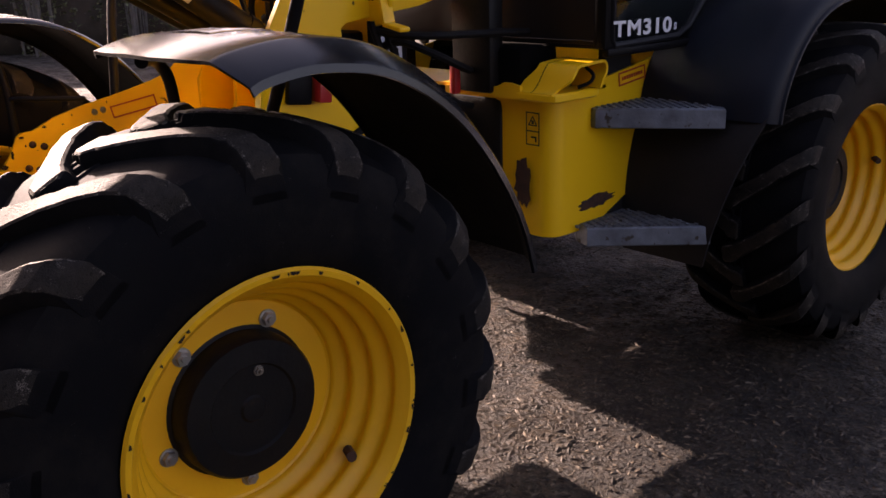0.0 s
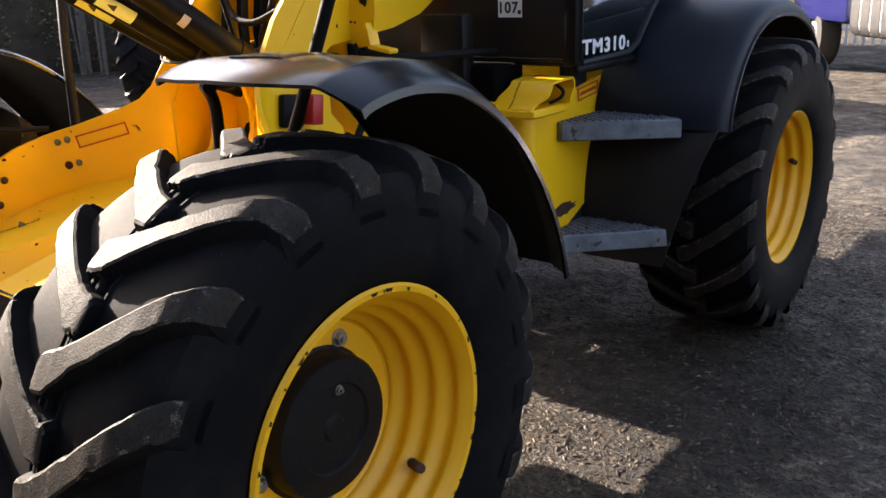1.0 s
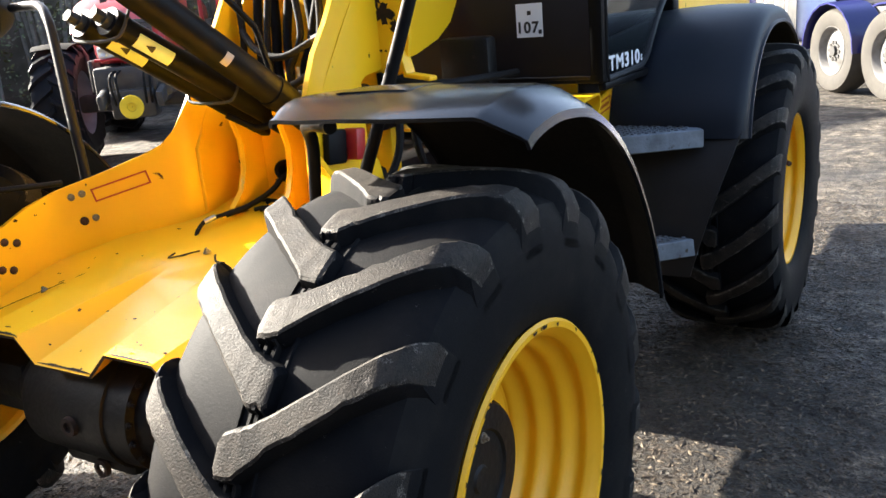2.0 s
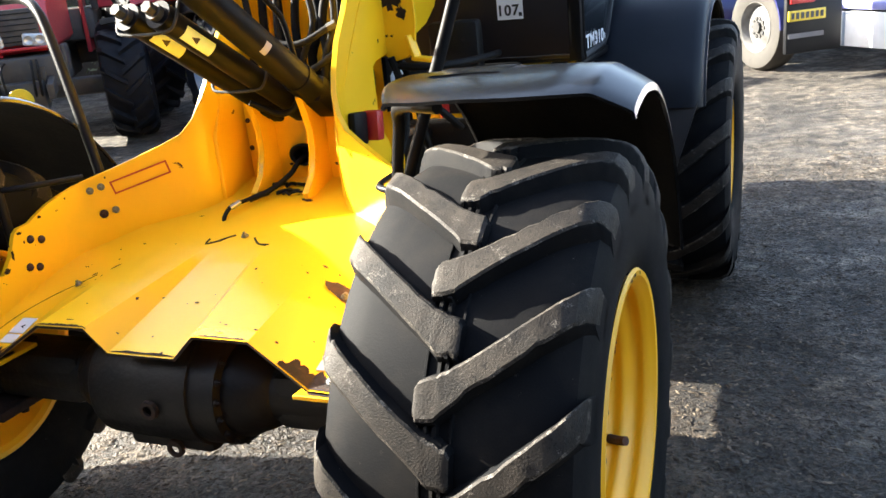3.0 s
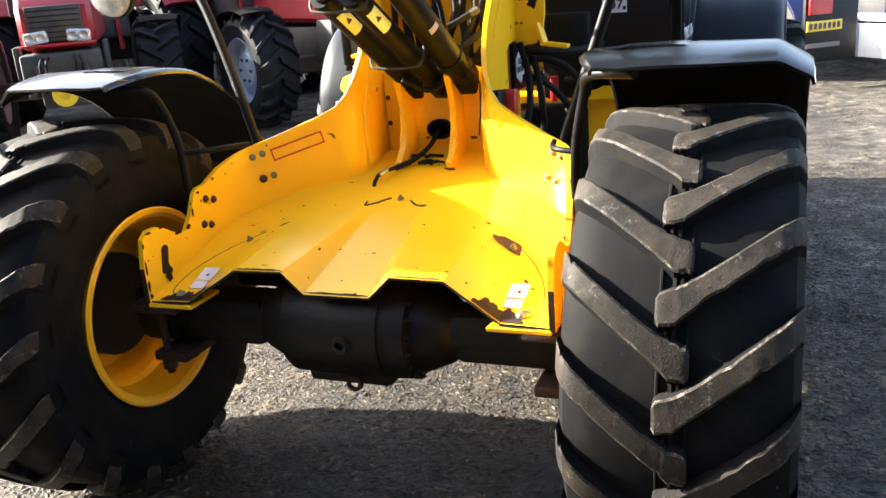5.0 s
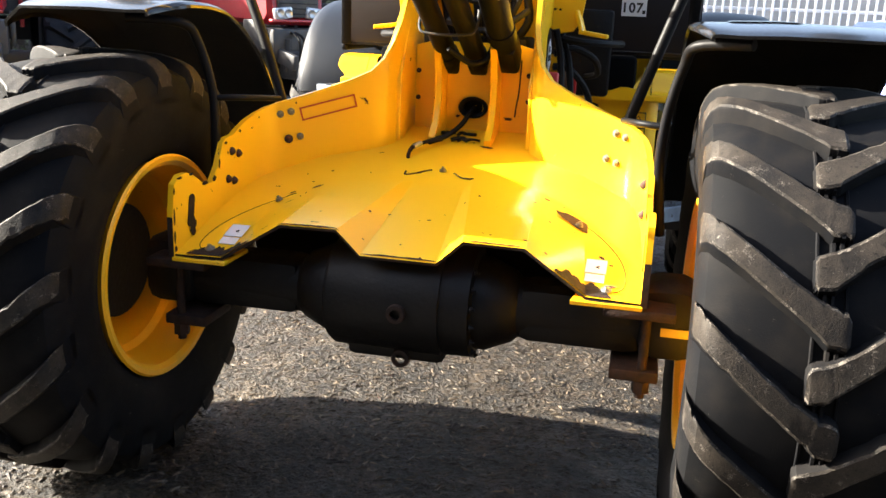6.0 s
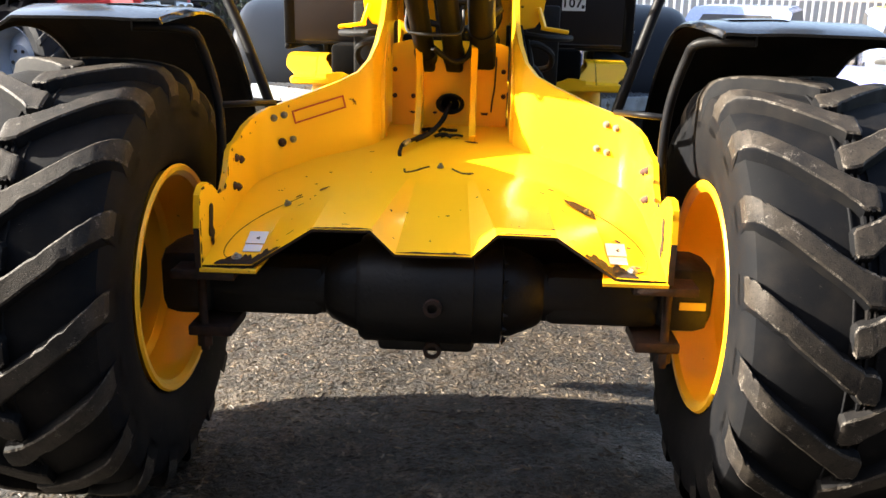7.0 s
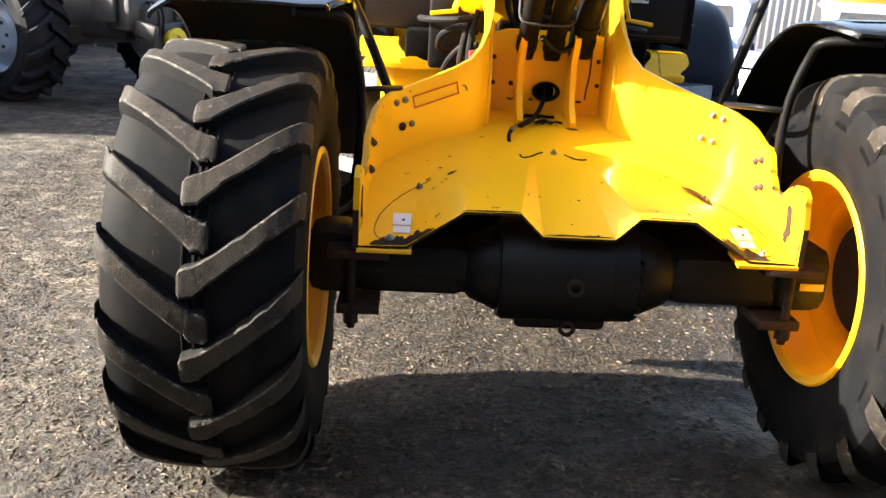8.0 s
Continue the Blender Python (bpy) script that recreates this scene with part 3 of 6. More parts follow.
SIDE_ROWS = [(-0.605, -0.160, 0.690, 0.80), (-0.605, -0.145, 0.690, 0.885), (-0.605, -0.115, 0.690, 0.905), (-0.604, -0.075, 0.690, 0.905), (-0.603, -0.04, 0.69, 0.89), (-0.602, 0.0, 0.70, 0.865),
             (-0.60, 0.05, 0.71, 0.856), (-0.598, 0.085, 0.72, 0.90), (-0.596, 0.115, 0.73, 0.962), (-0.594, 0.13, 0.73, 0.972), (-0.592, 0.17, 0.74, 0.976), (-0.588, 0.20, 0.75, 0.992),
             (-0.582, 0.24, 0.77, 1.012), (-0.572, 0.285, 0.79, 1.028), (-0.556, 0.325, 0.81, 1.043), (-0.53, 0.358, 0.83, 1.056), (-0.47, 0.402, 0.845, 1.077), (-0.41, 0.443, 0.85, 1.10), (-0.34, 0.490, 0.86, 1.128),
             (-0.285, 0.526, 0.87, 1.155), (-0.25, 0.552, 0.88, 1.195), (-0.228, 0.58, 0.885, 1.25), (-0.215, 0.62, 0.89, 1.31), (-0.21, 0.67, 0.90, 1.39), (-0.208, 0.74, 0.92, 1.47), (-0.208, 0.80, 0.93, 1.56),
             (-0.208, 0.88, 0.94, 1.60)]


def side_x(y):
    """Half width of the bed between the side plates at y."""
    for a, b in zip(SIDE_ROWS, SIDE_ROWS[1:]):
        if a[1] <= y <= b[1]:
            return -(a[0] + (b[0] - a[0]) * (y - a[1]) / (b[1] - a[1]))
    return 0.605 if y < 0 else 0.208


def bed_grid():
    front_x = [-0.605, -0.475, -0.32, -0.165, -0.100]
    front_z = [0.700, 0.702, 0.800, 0.802, 0.740]
    back_x = [-0.53, -0.42, -0.30, -0.088, -0.074]
    back_z = [0.852, 0.860, 0.866, 0.874, 0.874]
    fx, fz = front_x + [-x for x in front_x[::-1]], front_z + front_z[::-1]
    bx, bz = back_x + [-x for x in back_x[::-1]], back_z + back_z[::-1]
    yf = [-0.155, -0.15, -0.128, -0.128, -0.13] + [-0.13, -0.128, -0.128, -0.15, -0.155]
    grid = []
    for k in range(9):
        t = k / 8
        row = [[a + (b - a) * t, ya + (0.37 - ya) * t, za + (zb - za) * t] for a, b, ya, za, zb in zip(fx, bx, yf, fz, bz)]
        row[0][0], row[-1][0] = -side_x(row[0][1]) - 0.004, side_x(row[0][1]) + 0.004
        grid.append(row)
    for y, z in ((0.44, 0.886), (0.50, 0.90), (0.56, 0.916), (0.62, 0.93), (0.78, 0.965)):
        w = (side_x(y) + 0.004) / 0.53
        grid.append([[b * w, y, z] for b in bx])
    return grid


BED = bed_grid()


def bed_point(x, y):
    """The point of the bed's upper face over (x, y), and its normal."""
    v = Vector((x, y, 3))
    for i in range(len(BED) - 1):
        for j in range(len(BED[0]) - 1):
            q = [Vector(p) for p in (BED[i][j], BED[i][j + 1], BED[i + 1][j + 1], BED[i + 1][j])]
            for tri in ((q[0], q[1], q[2]), (q[0], q[2], q[3])):
                hit = geometry.intersect_ray_tri(*tri, Vector((0, 0, -1)), v)
                if hit:
                    n = (tri[1] - tri[0]).cross(tri[2] - tri[0]).normalized()
                    return hit, n
    return Vector((x, y, 0.85)), Vector((0, 0, 1))


def build_bed():
    bm = bm_new()
    sheet(bm, BED, 0.008, 0, 1)
    part("bed", bm, [YELLOW, BARE], loader, "yellow folded steel bed with chipped front edge", 20)


build_bed()


def build_side(s):
    bm = bm_new()
    strip(bm, [(-s * x, y, a, b) for x, y, a, b in SIDE_ROWS], 0.016, 1 if s < 0 else -1, 1)
    return part("side_plate", bm, [YELLOW, BARE], loader, "yellow steel side plate rising to the boom tower", 35)


SIDES = {s: build_side(s) for s in (-1, 1)}


def build_tower(s):
    bm = bm_new()
    out = [(0.60, 0.93), (0.60, 1.13), (0.64, 1.21), (0.707, 1.317), (0.80, 1.44), (0.90, 1.56), (1.0, 1.75), (1.50, 1.75), (1.50, 1.50), (1.44, 1.425), (1.35, 1.375), (1.20, 1.338), (1.00, 1.315),
           (0.90, 1.305), (0.852, 1.275), (0.832, 1.225), (0.838, 1.165), (0.865, 1.10), (0.93, 1.04), (0.96, 0.93)]
    plate(bm, out, (s * 0.2177, 0, 0), (0, 1, 0), (0, 0, 1), 0.018, 0.003)
    t = part("tower_plate", bm, YELLOW, loader, "yellow boom tower cheek plate", 30)
    bm = bm_new()
    plate(bm, [(s * a, b) for a, b in ((0.20, 1.315), (0.25, 1.285), (0.30, 1.295), (0.325, 1.33), (0.335, 1.40), (0.335, 1.75), (0.20, 1.75))], (0, 1.0, 0), (1, 0, 0), (0, 0, 1), 0.016, 0.003)
    part("flange", bm, YELLOW, t)
    bm = bm_new()
    for a, b in (((0.312, 0.99, 1.36), (0.332, 0.985, 1.298)), ((0.328, 0.985, 1.294), (0.415, 0.975, 1.282))):
        a, b = Vector((s * a[0], a[1], a[2])), Vector((s * b[0], b[1], b[2]))
        d = b - a
        q = d.to_track_quat("X", "Z").to_matrix()
        box(bm, (a + b) / 2, (d.length + 0.014, 0.040, 0.015), 0.005, q)
    part("hose_hook", bm, YELLOW, t)
    bm = bm_new()
    box(bm, (s * 0.240, 0.698, 1.124), (0.026, 0.086, 0.100), 0.008, Matrix.Rotation(-0.12, 3, "X"))
    part("reflector_bracket", bm, BLACK_PAINT, t)
    bm = bm_new()
    box(bm, (s * 0.256, 0.772, 1.120), (0.050, 0.046, 0.092), 0.006, Matrix.Rotation(-0.12, 3, "X"))
    part("reflector", bm, RED, t, "red reflector")


mirror(build_tower)


def build_cheek_hoses(s):
    """Hydraulic block and hoses beside the tower cheek."""
    bm = bm_new()
    box(bm, (s * 0.325, 1.37, 1.21), (0.19, 0.07, 0.33), 0.015)
    blk = part("hydraulic_block", bm, AXLE_PAINT, loader, "oily black hydraulic block beside the tower")
    for k, pts in enumerate(([(0.24, 0.985, 1.30), (0.262, 1.00, 1.20), (0.268, 0.99, 1.08), (0.25, 0.955, 0.99), (0.235, 0.90, 0.95)],
                             [(0.245, 1.01, 1.32), (0.285, 1.04, 1.20), (0.30, 1.04, 1.08), (0.29, 1.10, 0.98), (0.25, 1.2, 0.94)],
                             [(0.235, 1.02, 1.215), (0.30, 1.05, 1.235), (0.37, 1.12, 1.20), (0.38, 1.25, 1.14), (0.33, 1.33, 1.12)],
                             [(0.235, 1.03, 1.17), (0.29, 1.06, 1.16), (0.34, 1.12, 1.10), (0.36, 1.22, 1.03), (0.33, 1.33, 1.0)],
                             [(0.26, 1.0, 1.27), (0.33, 1.02, 1.26), (0.42, 1.10, 1.255), (0.46, 1.3, 1.25), (0.44, 1.5, 1.24)])):
        bm = bm_new()
        tube(bm, [(s * x, y, z) for x, y, z in pts], 0.013, 8, 4)
        part("hose", bm, HOSE, blk)


mirror(build_cheek_hoses)


def build_inner():
    bm = bm_new()
    # back wall with a round hole through it
    n, loops = 32, []
    for y in (0.757, 0.773):
        inner, outer = [], []
        for k in range(n):
            a = 2 * math.pi * k / n
            c, d = math.cos(a), math.sin(a)
            f = min(0.20 / abs(c) if abs(c) > 1e-6 else 9, (0.215 if d > 0 else 0.115) / abs(d) if abs(d) > 1e-6 else 9)
            inner.append(bm.verts.new((0.036 * c, y, 1.035 + 0.030 * d)))
            outer.append(bm.verts.new((f * c, y, 1.035 + f * d)))
        loops.append((inner, outer))
    for k in range(n):
        m = (k + 1) % n
        for inner, outer in loops:
            bm.faces.new((inner[k], inner[m], outer[m], outer[k]))
        for q in (0, 1):
            bm.faces.new((loops[0][q][k], loops[1][q][k], loops[1][q][m], loops[0][q][m]))
    part("back_plate", bm, YELLOW, loader, "yellow plate across the tower foot")
    for x in (-0.10, 0.085):
        bm = bm_new()
        out = [(0.765, 0.94), (0.60, 0.93), (0.59, 0.95), (0.645, 0.99), (0.672, 1.06), (0.675, 1.13), (0.655, 1.19), (0.63, 1.235), (0.655, 1.265), (0.70, 1.26), (0.765, 1.22)]
        plate(bm, out, (x, 0, 0), (0, 1, 0), (0, 0, 1), 0.022, 0.003)
        part("pivot_rib", bm, YELLOW, loader)
    bm = bm_new()
    lathe_x(bm, [(-0.02, 0.043), (0.012, 0.044), (0.018, 0.039), (0.010, 0.031), (-0.04, 0.028), (-0.04, 0.003)], 28)
    boot = part("hose_boot", bm, HOSE, loader, "round black rubber hose boot", at=basis_m((0.004, 0.757, 1.036), (0, -1, 0), (1, 0, 0)) @ Matrix.Diagonal((1, 1.14, 0.82, 1)))
    bm = bm_new()
    tube(bm, [(0.0, 0.80, 1.03), (-0.004, 0.735, 1.02), (-0.02, 0.69, 0.985), (-0.055, 0.62, 0.953), (-0.10, 0.565, 0.936)], 0.0085, 10, 4)
    part("feed_hose", bm, HOSE, loader, "black hydraulic hose leaving the boot")
    bm = bm_new()
    tube(bm, [(-0.07, 0.60, 0.950), (-0.11, 0.555, 0.937), (-0.137, 0.52, 0.93), (-0.147, 0.49, 0.905), (-0.142, 0.475, 0.885)], 0.0065, 8, 5)
    part("loose_hose", bm, HOSE, loader, "short loose black hydraulic hose lying on the bed")
    # perished sleeve: torn black shreds round the hose
    rnd = random.Random(17)
    for k in range(7):
        bm = bm_new()
        x, y = rnd.uniform(-0.075, 0.035), rnd.uniform(0.615, 0.70)
        a = rnd.uniform(-0.5, 0.9)
        h = bed_point(x, y)[0].z + 0.006
        d = 0.014 + 0.012 * rnd.random()
        tube(bm, [(x - d * math.cos(a), y - d * math.sin(a), h), (x, y, h + 0.010 * rnd.random()), (x + d * math.cos(a), y + d * math.sin(a), h + 0.002)], 0.0035 + 0.003 * rnd.random(), 6, 2)
        part("torn_sleeve", bm, HOSE, loader, "torn scrap of black hose sleeve")
    bm = bm_new()
    tube(bm, [(0.160, 0.752, 1.20), (0.157, 0.751, 1.10), (0.150, 0.752, 1.05), (0.147, 0.75, 1.012)], 0.0028, 6, 3)
    part("thin_cable", bm, RUST, loader, "thin dark cable down the plate")
    for x, z in ((-0.190, 1.060), (-0.125, 1.060), (-0.190, 1.150), (0.188, 1.065), (0.186, 1.150)):
        bm = bm_new()
        lathe_x(bm, [(0.0, 0.0085), (0.004, 0.008), (0.006, 0.005), (0.006, 0.0005)], 10)
        part("rusty_bolt", bm, RUST, loader, at=basis_m((x, 0.757, z), (0, -1, 0), (1, 0, 0)))
    for x, w in ((-0.125, 0.020), (0.125, 0.024), (-0.05, 0.012)):
        bm = bm_new()
        ragged(bm, (0, 0), w, 0.007, int(900 + 100 * x), 16, 0.6)
        part("paint_chip", bm, RUST, loader, "rusty paint chip", 0, basis_m((x, 0.7555, 1.004), (1, 0, 0), (0, 0, 1)))
    bm = bm_new()
    rod(bm, (-0.121, 0.543, 0.936), (-0.137, 0.512, 0.926), 0.0085, seg=10)
    part("ferrule", bm, STEEL, loader)


build_inner()


# front axle
def build_axle():
    bm = bm_new()
    c = (0, 0.02, 0.60)
    r = [(-0.62, 0.075), (-0.30, 0.08), (-0.285, 0.095), (-0.215, 0.125), (-0.205, 0.125), (-0.205, 0.142), (-0.19, 0.152), (0.10, 0.157), (0.108, 0.157), (0.11, 0.15), (0.185, 0.148), (0.19, 0.125),
         (0.215, 0.125), (0.285, 0.095), (0.30, 0.08), (0.62, 0.075)]
    lathe_x(bm, r, 40, False, c)
    ax = part("front_axle", bm, AXLE_PAINT, loader, "oily black front axle with differential housing")
    bm = bm_new()
    box(bm, (-0.02, 0.03, 0.475), (0.27, 0.20, 0.07), 0.02)
    part("sump", bm, AXLE_PAINT, ax)
    for s in (-1, 1):
        bm = bm_new()
        box(bm, (s * 0.46, 0.02, 0.60), (0.32, 0.15, 0.15), 0.03)
        part("axle_beam", bm, AXLE_PAINT, ax)
        bm = bm_new()
        box(bm, (s * 0.68, 0.02, 0.62), (0.16, 0.20, 0.20), 0.05)
        part("axle_end", bm, AXLE_PAINT, ax)
    for p, d in (((0.002, -0.137, 0.598), "Y"), ((0.0, -0.072, 0.452), "Y")):
        bm = bm_new()
        lathe_x(bm, [(0, 0.026), (0.012, 0.024), (0.012, 0.014), (0.004, 0.013)], 18)
        bm.faces.ensure_lookup_table()
        part("oil_plug", bm, BARE, ax, "rusty oil plug", at=Matrix.Translation(p) @ Matrix.Rotation(-math.pi / 2, 4, "Z"))
    AXLE_BOLT = bolt_mesh(0.008, 0.006)
    AXLE_BOLT.materials[0] = AXLE_PAINT
    for k in range(7):
        a = radians(-70 + 20 * k)
        shared("bolt", AXLE_BOLT, ax, Matrix.Translation((0.19, 0.02 - 0.14 * math.cos(a), 0.60 + 0.14 * math.sin(a))))
    for s in (-1, 1):
        bm = bm_new()
        box(bm, (s * 0.605, -0.06, 0.672), (0.17, 0.20, 0.024), 0.004)
        br = part("axle_clamp", bm, BARE, ax, "rusty axle clamp plate")
        bm = bm_new()
        box(bm, (s * 0.605, -0.04, 0.50), (0.12, 0.16, 0.03), 0.006)
        part("clamp_foot", bm, BARE, br)
        for y in (-0.10, 0.02):
            bm = bm_new()
            rod(bm, (s * 0.625, y, 0.44), (s * 0.625, y, 0.66), 0.012, seg=10)
            rod(bm, (s * 0.625, y, 0.455), (s * 0.625, y, 0.485), 0.022, seg=6)
            part("stud", bm, BARE, br)
    bm = bm_new()
    box(bm, (0.695, -0.083, 0.61), (0.07, 0.004, 0.022), 0.001)
    part("axle_label", bm, material("yellow label", (0.65, 0.45, 0.03), 0.5), ax)


build_axle()


# front mudguards
FENDER_LINE = [(-0.075, 1.318), (-0.02, 1.332), (0.08, 1.345), (0.18, 1.345), (0.30, 1.325), (0.42, 1.27), (0.53, 1.185), (0.62, 1.08), (0.69, 0.97), (0.735, 0.87), (0.762, 0.775)]


def build_fender(s):
    line = [(p.y, p.z) for p in smooth_path([(0, a, b) for a, b in FENDER_LINE], 3)]
    # cross section: x, drop below the crown
    cross = [(0.655, 0.018), (0.657, 0.010), (0.668, 0.002), (0.690, 0.0), (0.765, -0.003), (0.86, -0.006), (0.96, -0.005), (1.108, -0.002), (1.120, 0.002), (1.178, 0.036), (1.188, 0.044), (1.191, 0.060)]
    grid, top = [], []
    n = len(line)
    for i, (y, z) in enumerate(line):
        a, b = line[max(i - 1, 0)], line[min(i + 1, n - 1)]
        d = Vector((b[0] - a[0], b[1] - a[1])).normalized()
        nrm = Vector((-d.y, d.x))
        row = []
        for x, drop in cross:
            # the outer corner is swept back a little at the front, the inner one folded down
            back = 0.06 * max(0, (x - 0.95) / 0.24) * max(0, 1 - i / 8)
            fold = -0.006 * max(0, min(1, (0.765 - x) / 0.095)) * max(0, min(1, (7.5 - i) / 3))
            x += 0.045 * max(0, min(1, (0.765 - x) / 0.11)) * max(0, min(1, (5.0 - i) / 4))
            row.append((s * x, y + back - nrm.x * (drop + fold), z - nrm.y * (drop + fold)))
        grid.append(row if s > 0 else row[::-1])
        if 0.05 < y < 0.24:
            top.append([(s * x, y + nrm.x * up, z + nrm.y * up) for x, up in (((0.745, 0.004), (0.755, 0.006), (0.86, 0.009), (0.90, 0.0085), (0.91, 0.006)) if s > 0 else ((0.91, 0.006), (0.90, 0.0085), (0.86, 0.009), (0.755, 0.006), (0.745, 0.004)))])
    bm = bm_new()
    sheet(bm, grid, 0.008, 1)
    f = part("mudguard", bm, [FENDER, FENDER_UNDER], loader, "black moulded plastic front mudguard", 35)
    bm = bm_new()
    sheet(bm, top, 0.008)
    part("pad", bm, FENDER, f)
    bm = bm_new()
    tube(bm, [(s * 0.80, -0.02, 1.30), (s * 0.68, 0.06, 1.29), (s * 0.655, 0.10, 1.24), (s * 0.628, 0.12, 1.12), (s * 0.62, 0.12, 1.0), (s * 0.63, 0.13, 0.88), (s * 0.64, 0.14, 0.80)], 0.0135, 12, 5)
    part("mudguard_bracket", bm, BLACK_PAINT, f, "bent black tube bracket")
    bm = bm_new()
    tube(bm, [(s * 0.632, 0.12, 1.085), (s * 0.557, 0.16, 1.087), (s * 0.515, 0.331, 1.072)], 0.009, 10, 4)
    part("mudguard_bracket", bm, BLACK_PAINT, f, "bent black tube bracket")


mirror(build_fender)


# lamp guards on the side plates
def build_lamp_bar(s):
    bm = bm_new()
    if s < 0:
        pts = [(-0.545, 0.43, 0.98), (-0.56, 0.45, 1.06), (-0.67, 0.52, 1.30), (-0.79, 0.60, 1.50), (-0.845, 0.63, 1.56), (-0.90, 0.66, 1.585), (-0.98, 0.69, 1.60), (-1.15, 0.72, 1.60)]
        lamp = (-1.25, 0.75, 1.60)
    else:
        pts = [(0.515, 0.415, 0.97), (0.525, 0.408, 1.05), (0.574, 0.431, 1.20), (0.641, 0.462, 1.40), (0.700, 0.490, 1.58), (0.735, 0.505, 1.66), (0.80, 0.52, 1.70), (1.02, 0.56, 1.71)]
        lamp = (1.12, 0.58, 1.71)
    tube(bm, pts, 0.0165, 12, 4)
    b = part("lamp_bar", bm, BLACK_PAINT, loader, "black tube carrying the headlamp")
    bm = bm_new()
    lathe_x(bm, [(0, 0.02), (0.01, 0.075), (0.06, 0.100), (0.085, 0.104), (0.09, 0.096)], 28)
    part("headlamp", bm, BLACK_PLASTIC, b, "black round headlamp", at=basis_m(lamp, (0, -1, -0.1), (1, 0, 0)))
    bm = bm_new()
    rings = lathe_x(bm, [(0.086, 0.097), (0.100, 0.09), (0.112, 0.05), (0.115, 0.004)], 28)
    part("lens", bm, CLEAR_LAMP, b, "clear lamp lens", at=basis_m(lamp, (0, -1, -0.1), (1, 0, 0)))


mirror(build_lamp_bar)


# lift cylinders and boom
LABEL_YELLOW = material("yellow warning label", (0.70, 0.84, 0.40), 0.5, second=(0.62, 0.72, 0.32), scale=25, amount=0.6)


def wrap(bm, a, d, n0, r, k0, k1, lo, hi, steps=8):
    """A patch of a cylinder's skin: along the axis k0 to k1, round it lo to hi degrees from n0."""
    e = d.cross(n0)
    ring = [[bm.verts.new(a + d * k + (n0 * math.cos(t) + e * math.sin(t)) * r) for t in [radians(lo + (hi - lo) * i / steps) for i in range(steps + 1)]] for k in (k0, k1)]
    for i in range(steps):
        bm.faces.new((ring[0][i], ring[0][i + 1], ring[1][i + 1], ring[1][i]))


def build_boom():
    d = Vector((-0.03, -0.58, 0.35)).normalized()
    side = Vector((0.85, -0.3, -0.45))
    n0 = (side - d * side.dot(d)).normalized()
    e = d.cross(Vector((1, 0, 0))).normalized()
    if e.z > 0:
        e = -e
    for x in (-0.080, 0.016):
        a = Vector((x, 0.77, 1.176))
        bm = bm_new()
        rod(bm, a + d * 0.06, a + d * 0.66, 0.034, seg=28)
        rod(bm, a + d * 0.63, a + d * 0.672, 0.037, seg=28)
        rod(bm, a + d * 0.03, a + d * 0.08, 0.038, seg=24)
        cyl = part("tilt_cylinder", bm, BLACK_PAINT, loader, "black hydraulic tilt cylinder")
        bm = bm_new()
        rod(bm, a + d * 0.67, a + d * 0.69, 0.022, seg=12)
        rod(bm, a + d * 0.69, a + d * 0.715, 0.016, seg=6)
        part("cylinder_nut", bm, WIRE, cyl, "worn grey end nut")
        bm = bm_new()
        wrap(bm, a, d, n0, 0.0347, 0.485, 0.60, -34, 34)
        lab = part("warning_label", bm, LABEL_YELLOW, cyl, "yellow warning label")
        bm = bm_new()
        for i in range(5):
            wrap(bm, a, d, n0, 0.0352, 0.545 + 0.005 * i, 0.5502 + 0.005 * i, -15 + 3 * i, 15 - 3 * i, 4)
        part("print", bm, INK, lab)
        bm = bm_new()
        box(bm, a + d * 0.02, (0.06, 0.07, 0.07), 0.012, d.to_track_quat("Y", "Z").to_matrix())
        part("cylinder_eye", bm, BLACK_PAINT, cyl)
    # grey wire stirrups round both cylinders
    for k, x0, x1 in ((0.27, -0.122, 0.058), (0.655, -0.122, 0.058)):
        m = Vector((0, 0.77, 1.176)) + d * k
        bm = bm_new()
        tube(bm, [m + Vector((x0, 0, 0)) - e * 0.045, m + Vector((x0, 0, 0)) + e * 0.020, m + Vector((x0 + 0.03, 0, 0)) + e * 0.042, m + Vector((x1 - 0.03, 0, 0)) + e * 0.042,
                  m + Vector((x1, 0, 0)) + e * 0.020, m + Vector((x1, 0, 0)) - e * 0.045], 0.0045, 8, 4)
        part("wire_stirrup", bm, WIRE, loader, "bent grey wire stirrup")
    # boom lift cylinder beside them
    a, b = Vector((0.112, 0.72, 1.222)), Vector((0.082, 0.08, 1.672))
    f = (b - a).normalized()
    bm = bm_new()
    rod(bm, a, b, 0.044, seg=28)
    rod(bm, a + f * 0.10, a + f * 0.14, 0.048, seg=28)
    box(bm, a + f * 0.0, (0.085, 0.12, 0.09), 0.015, f.to_track_quat("Y", "Z").to_matrix())
    lift = part("lift_cylinder", bm, BLACK_PAINT, loader, "black hydraulic lift cylinder")
    bm = bm_new()
    n1 = (side - f * side.dot(f)).normalized()
    wrap(bm, a, f, n1, 0.0446, 0.33, 0.355, -22, 26)
    part("tape", bm, material("dirty white tape", (0.42, 0.38, 0.34), 0.7), lift, "dirty white tape round the cylinder")
    bm = bm_new()
    box(bm, (0.0, 0.32, 2.28), (0.30, 2.3, 0.30), 0.02, Matrix.Rotation(radians(-31), 3, "X"))
    part("boom", bm, YELLOW, loader, "yellow telescopic boom")
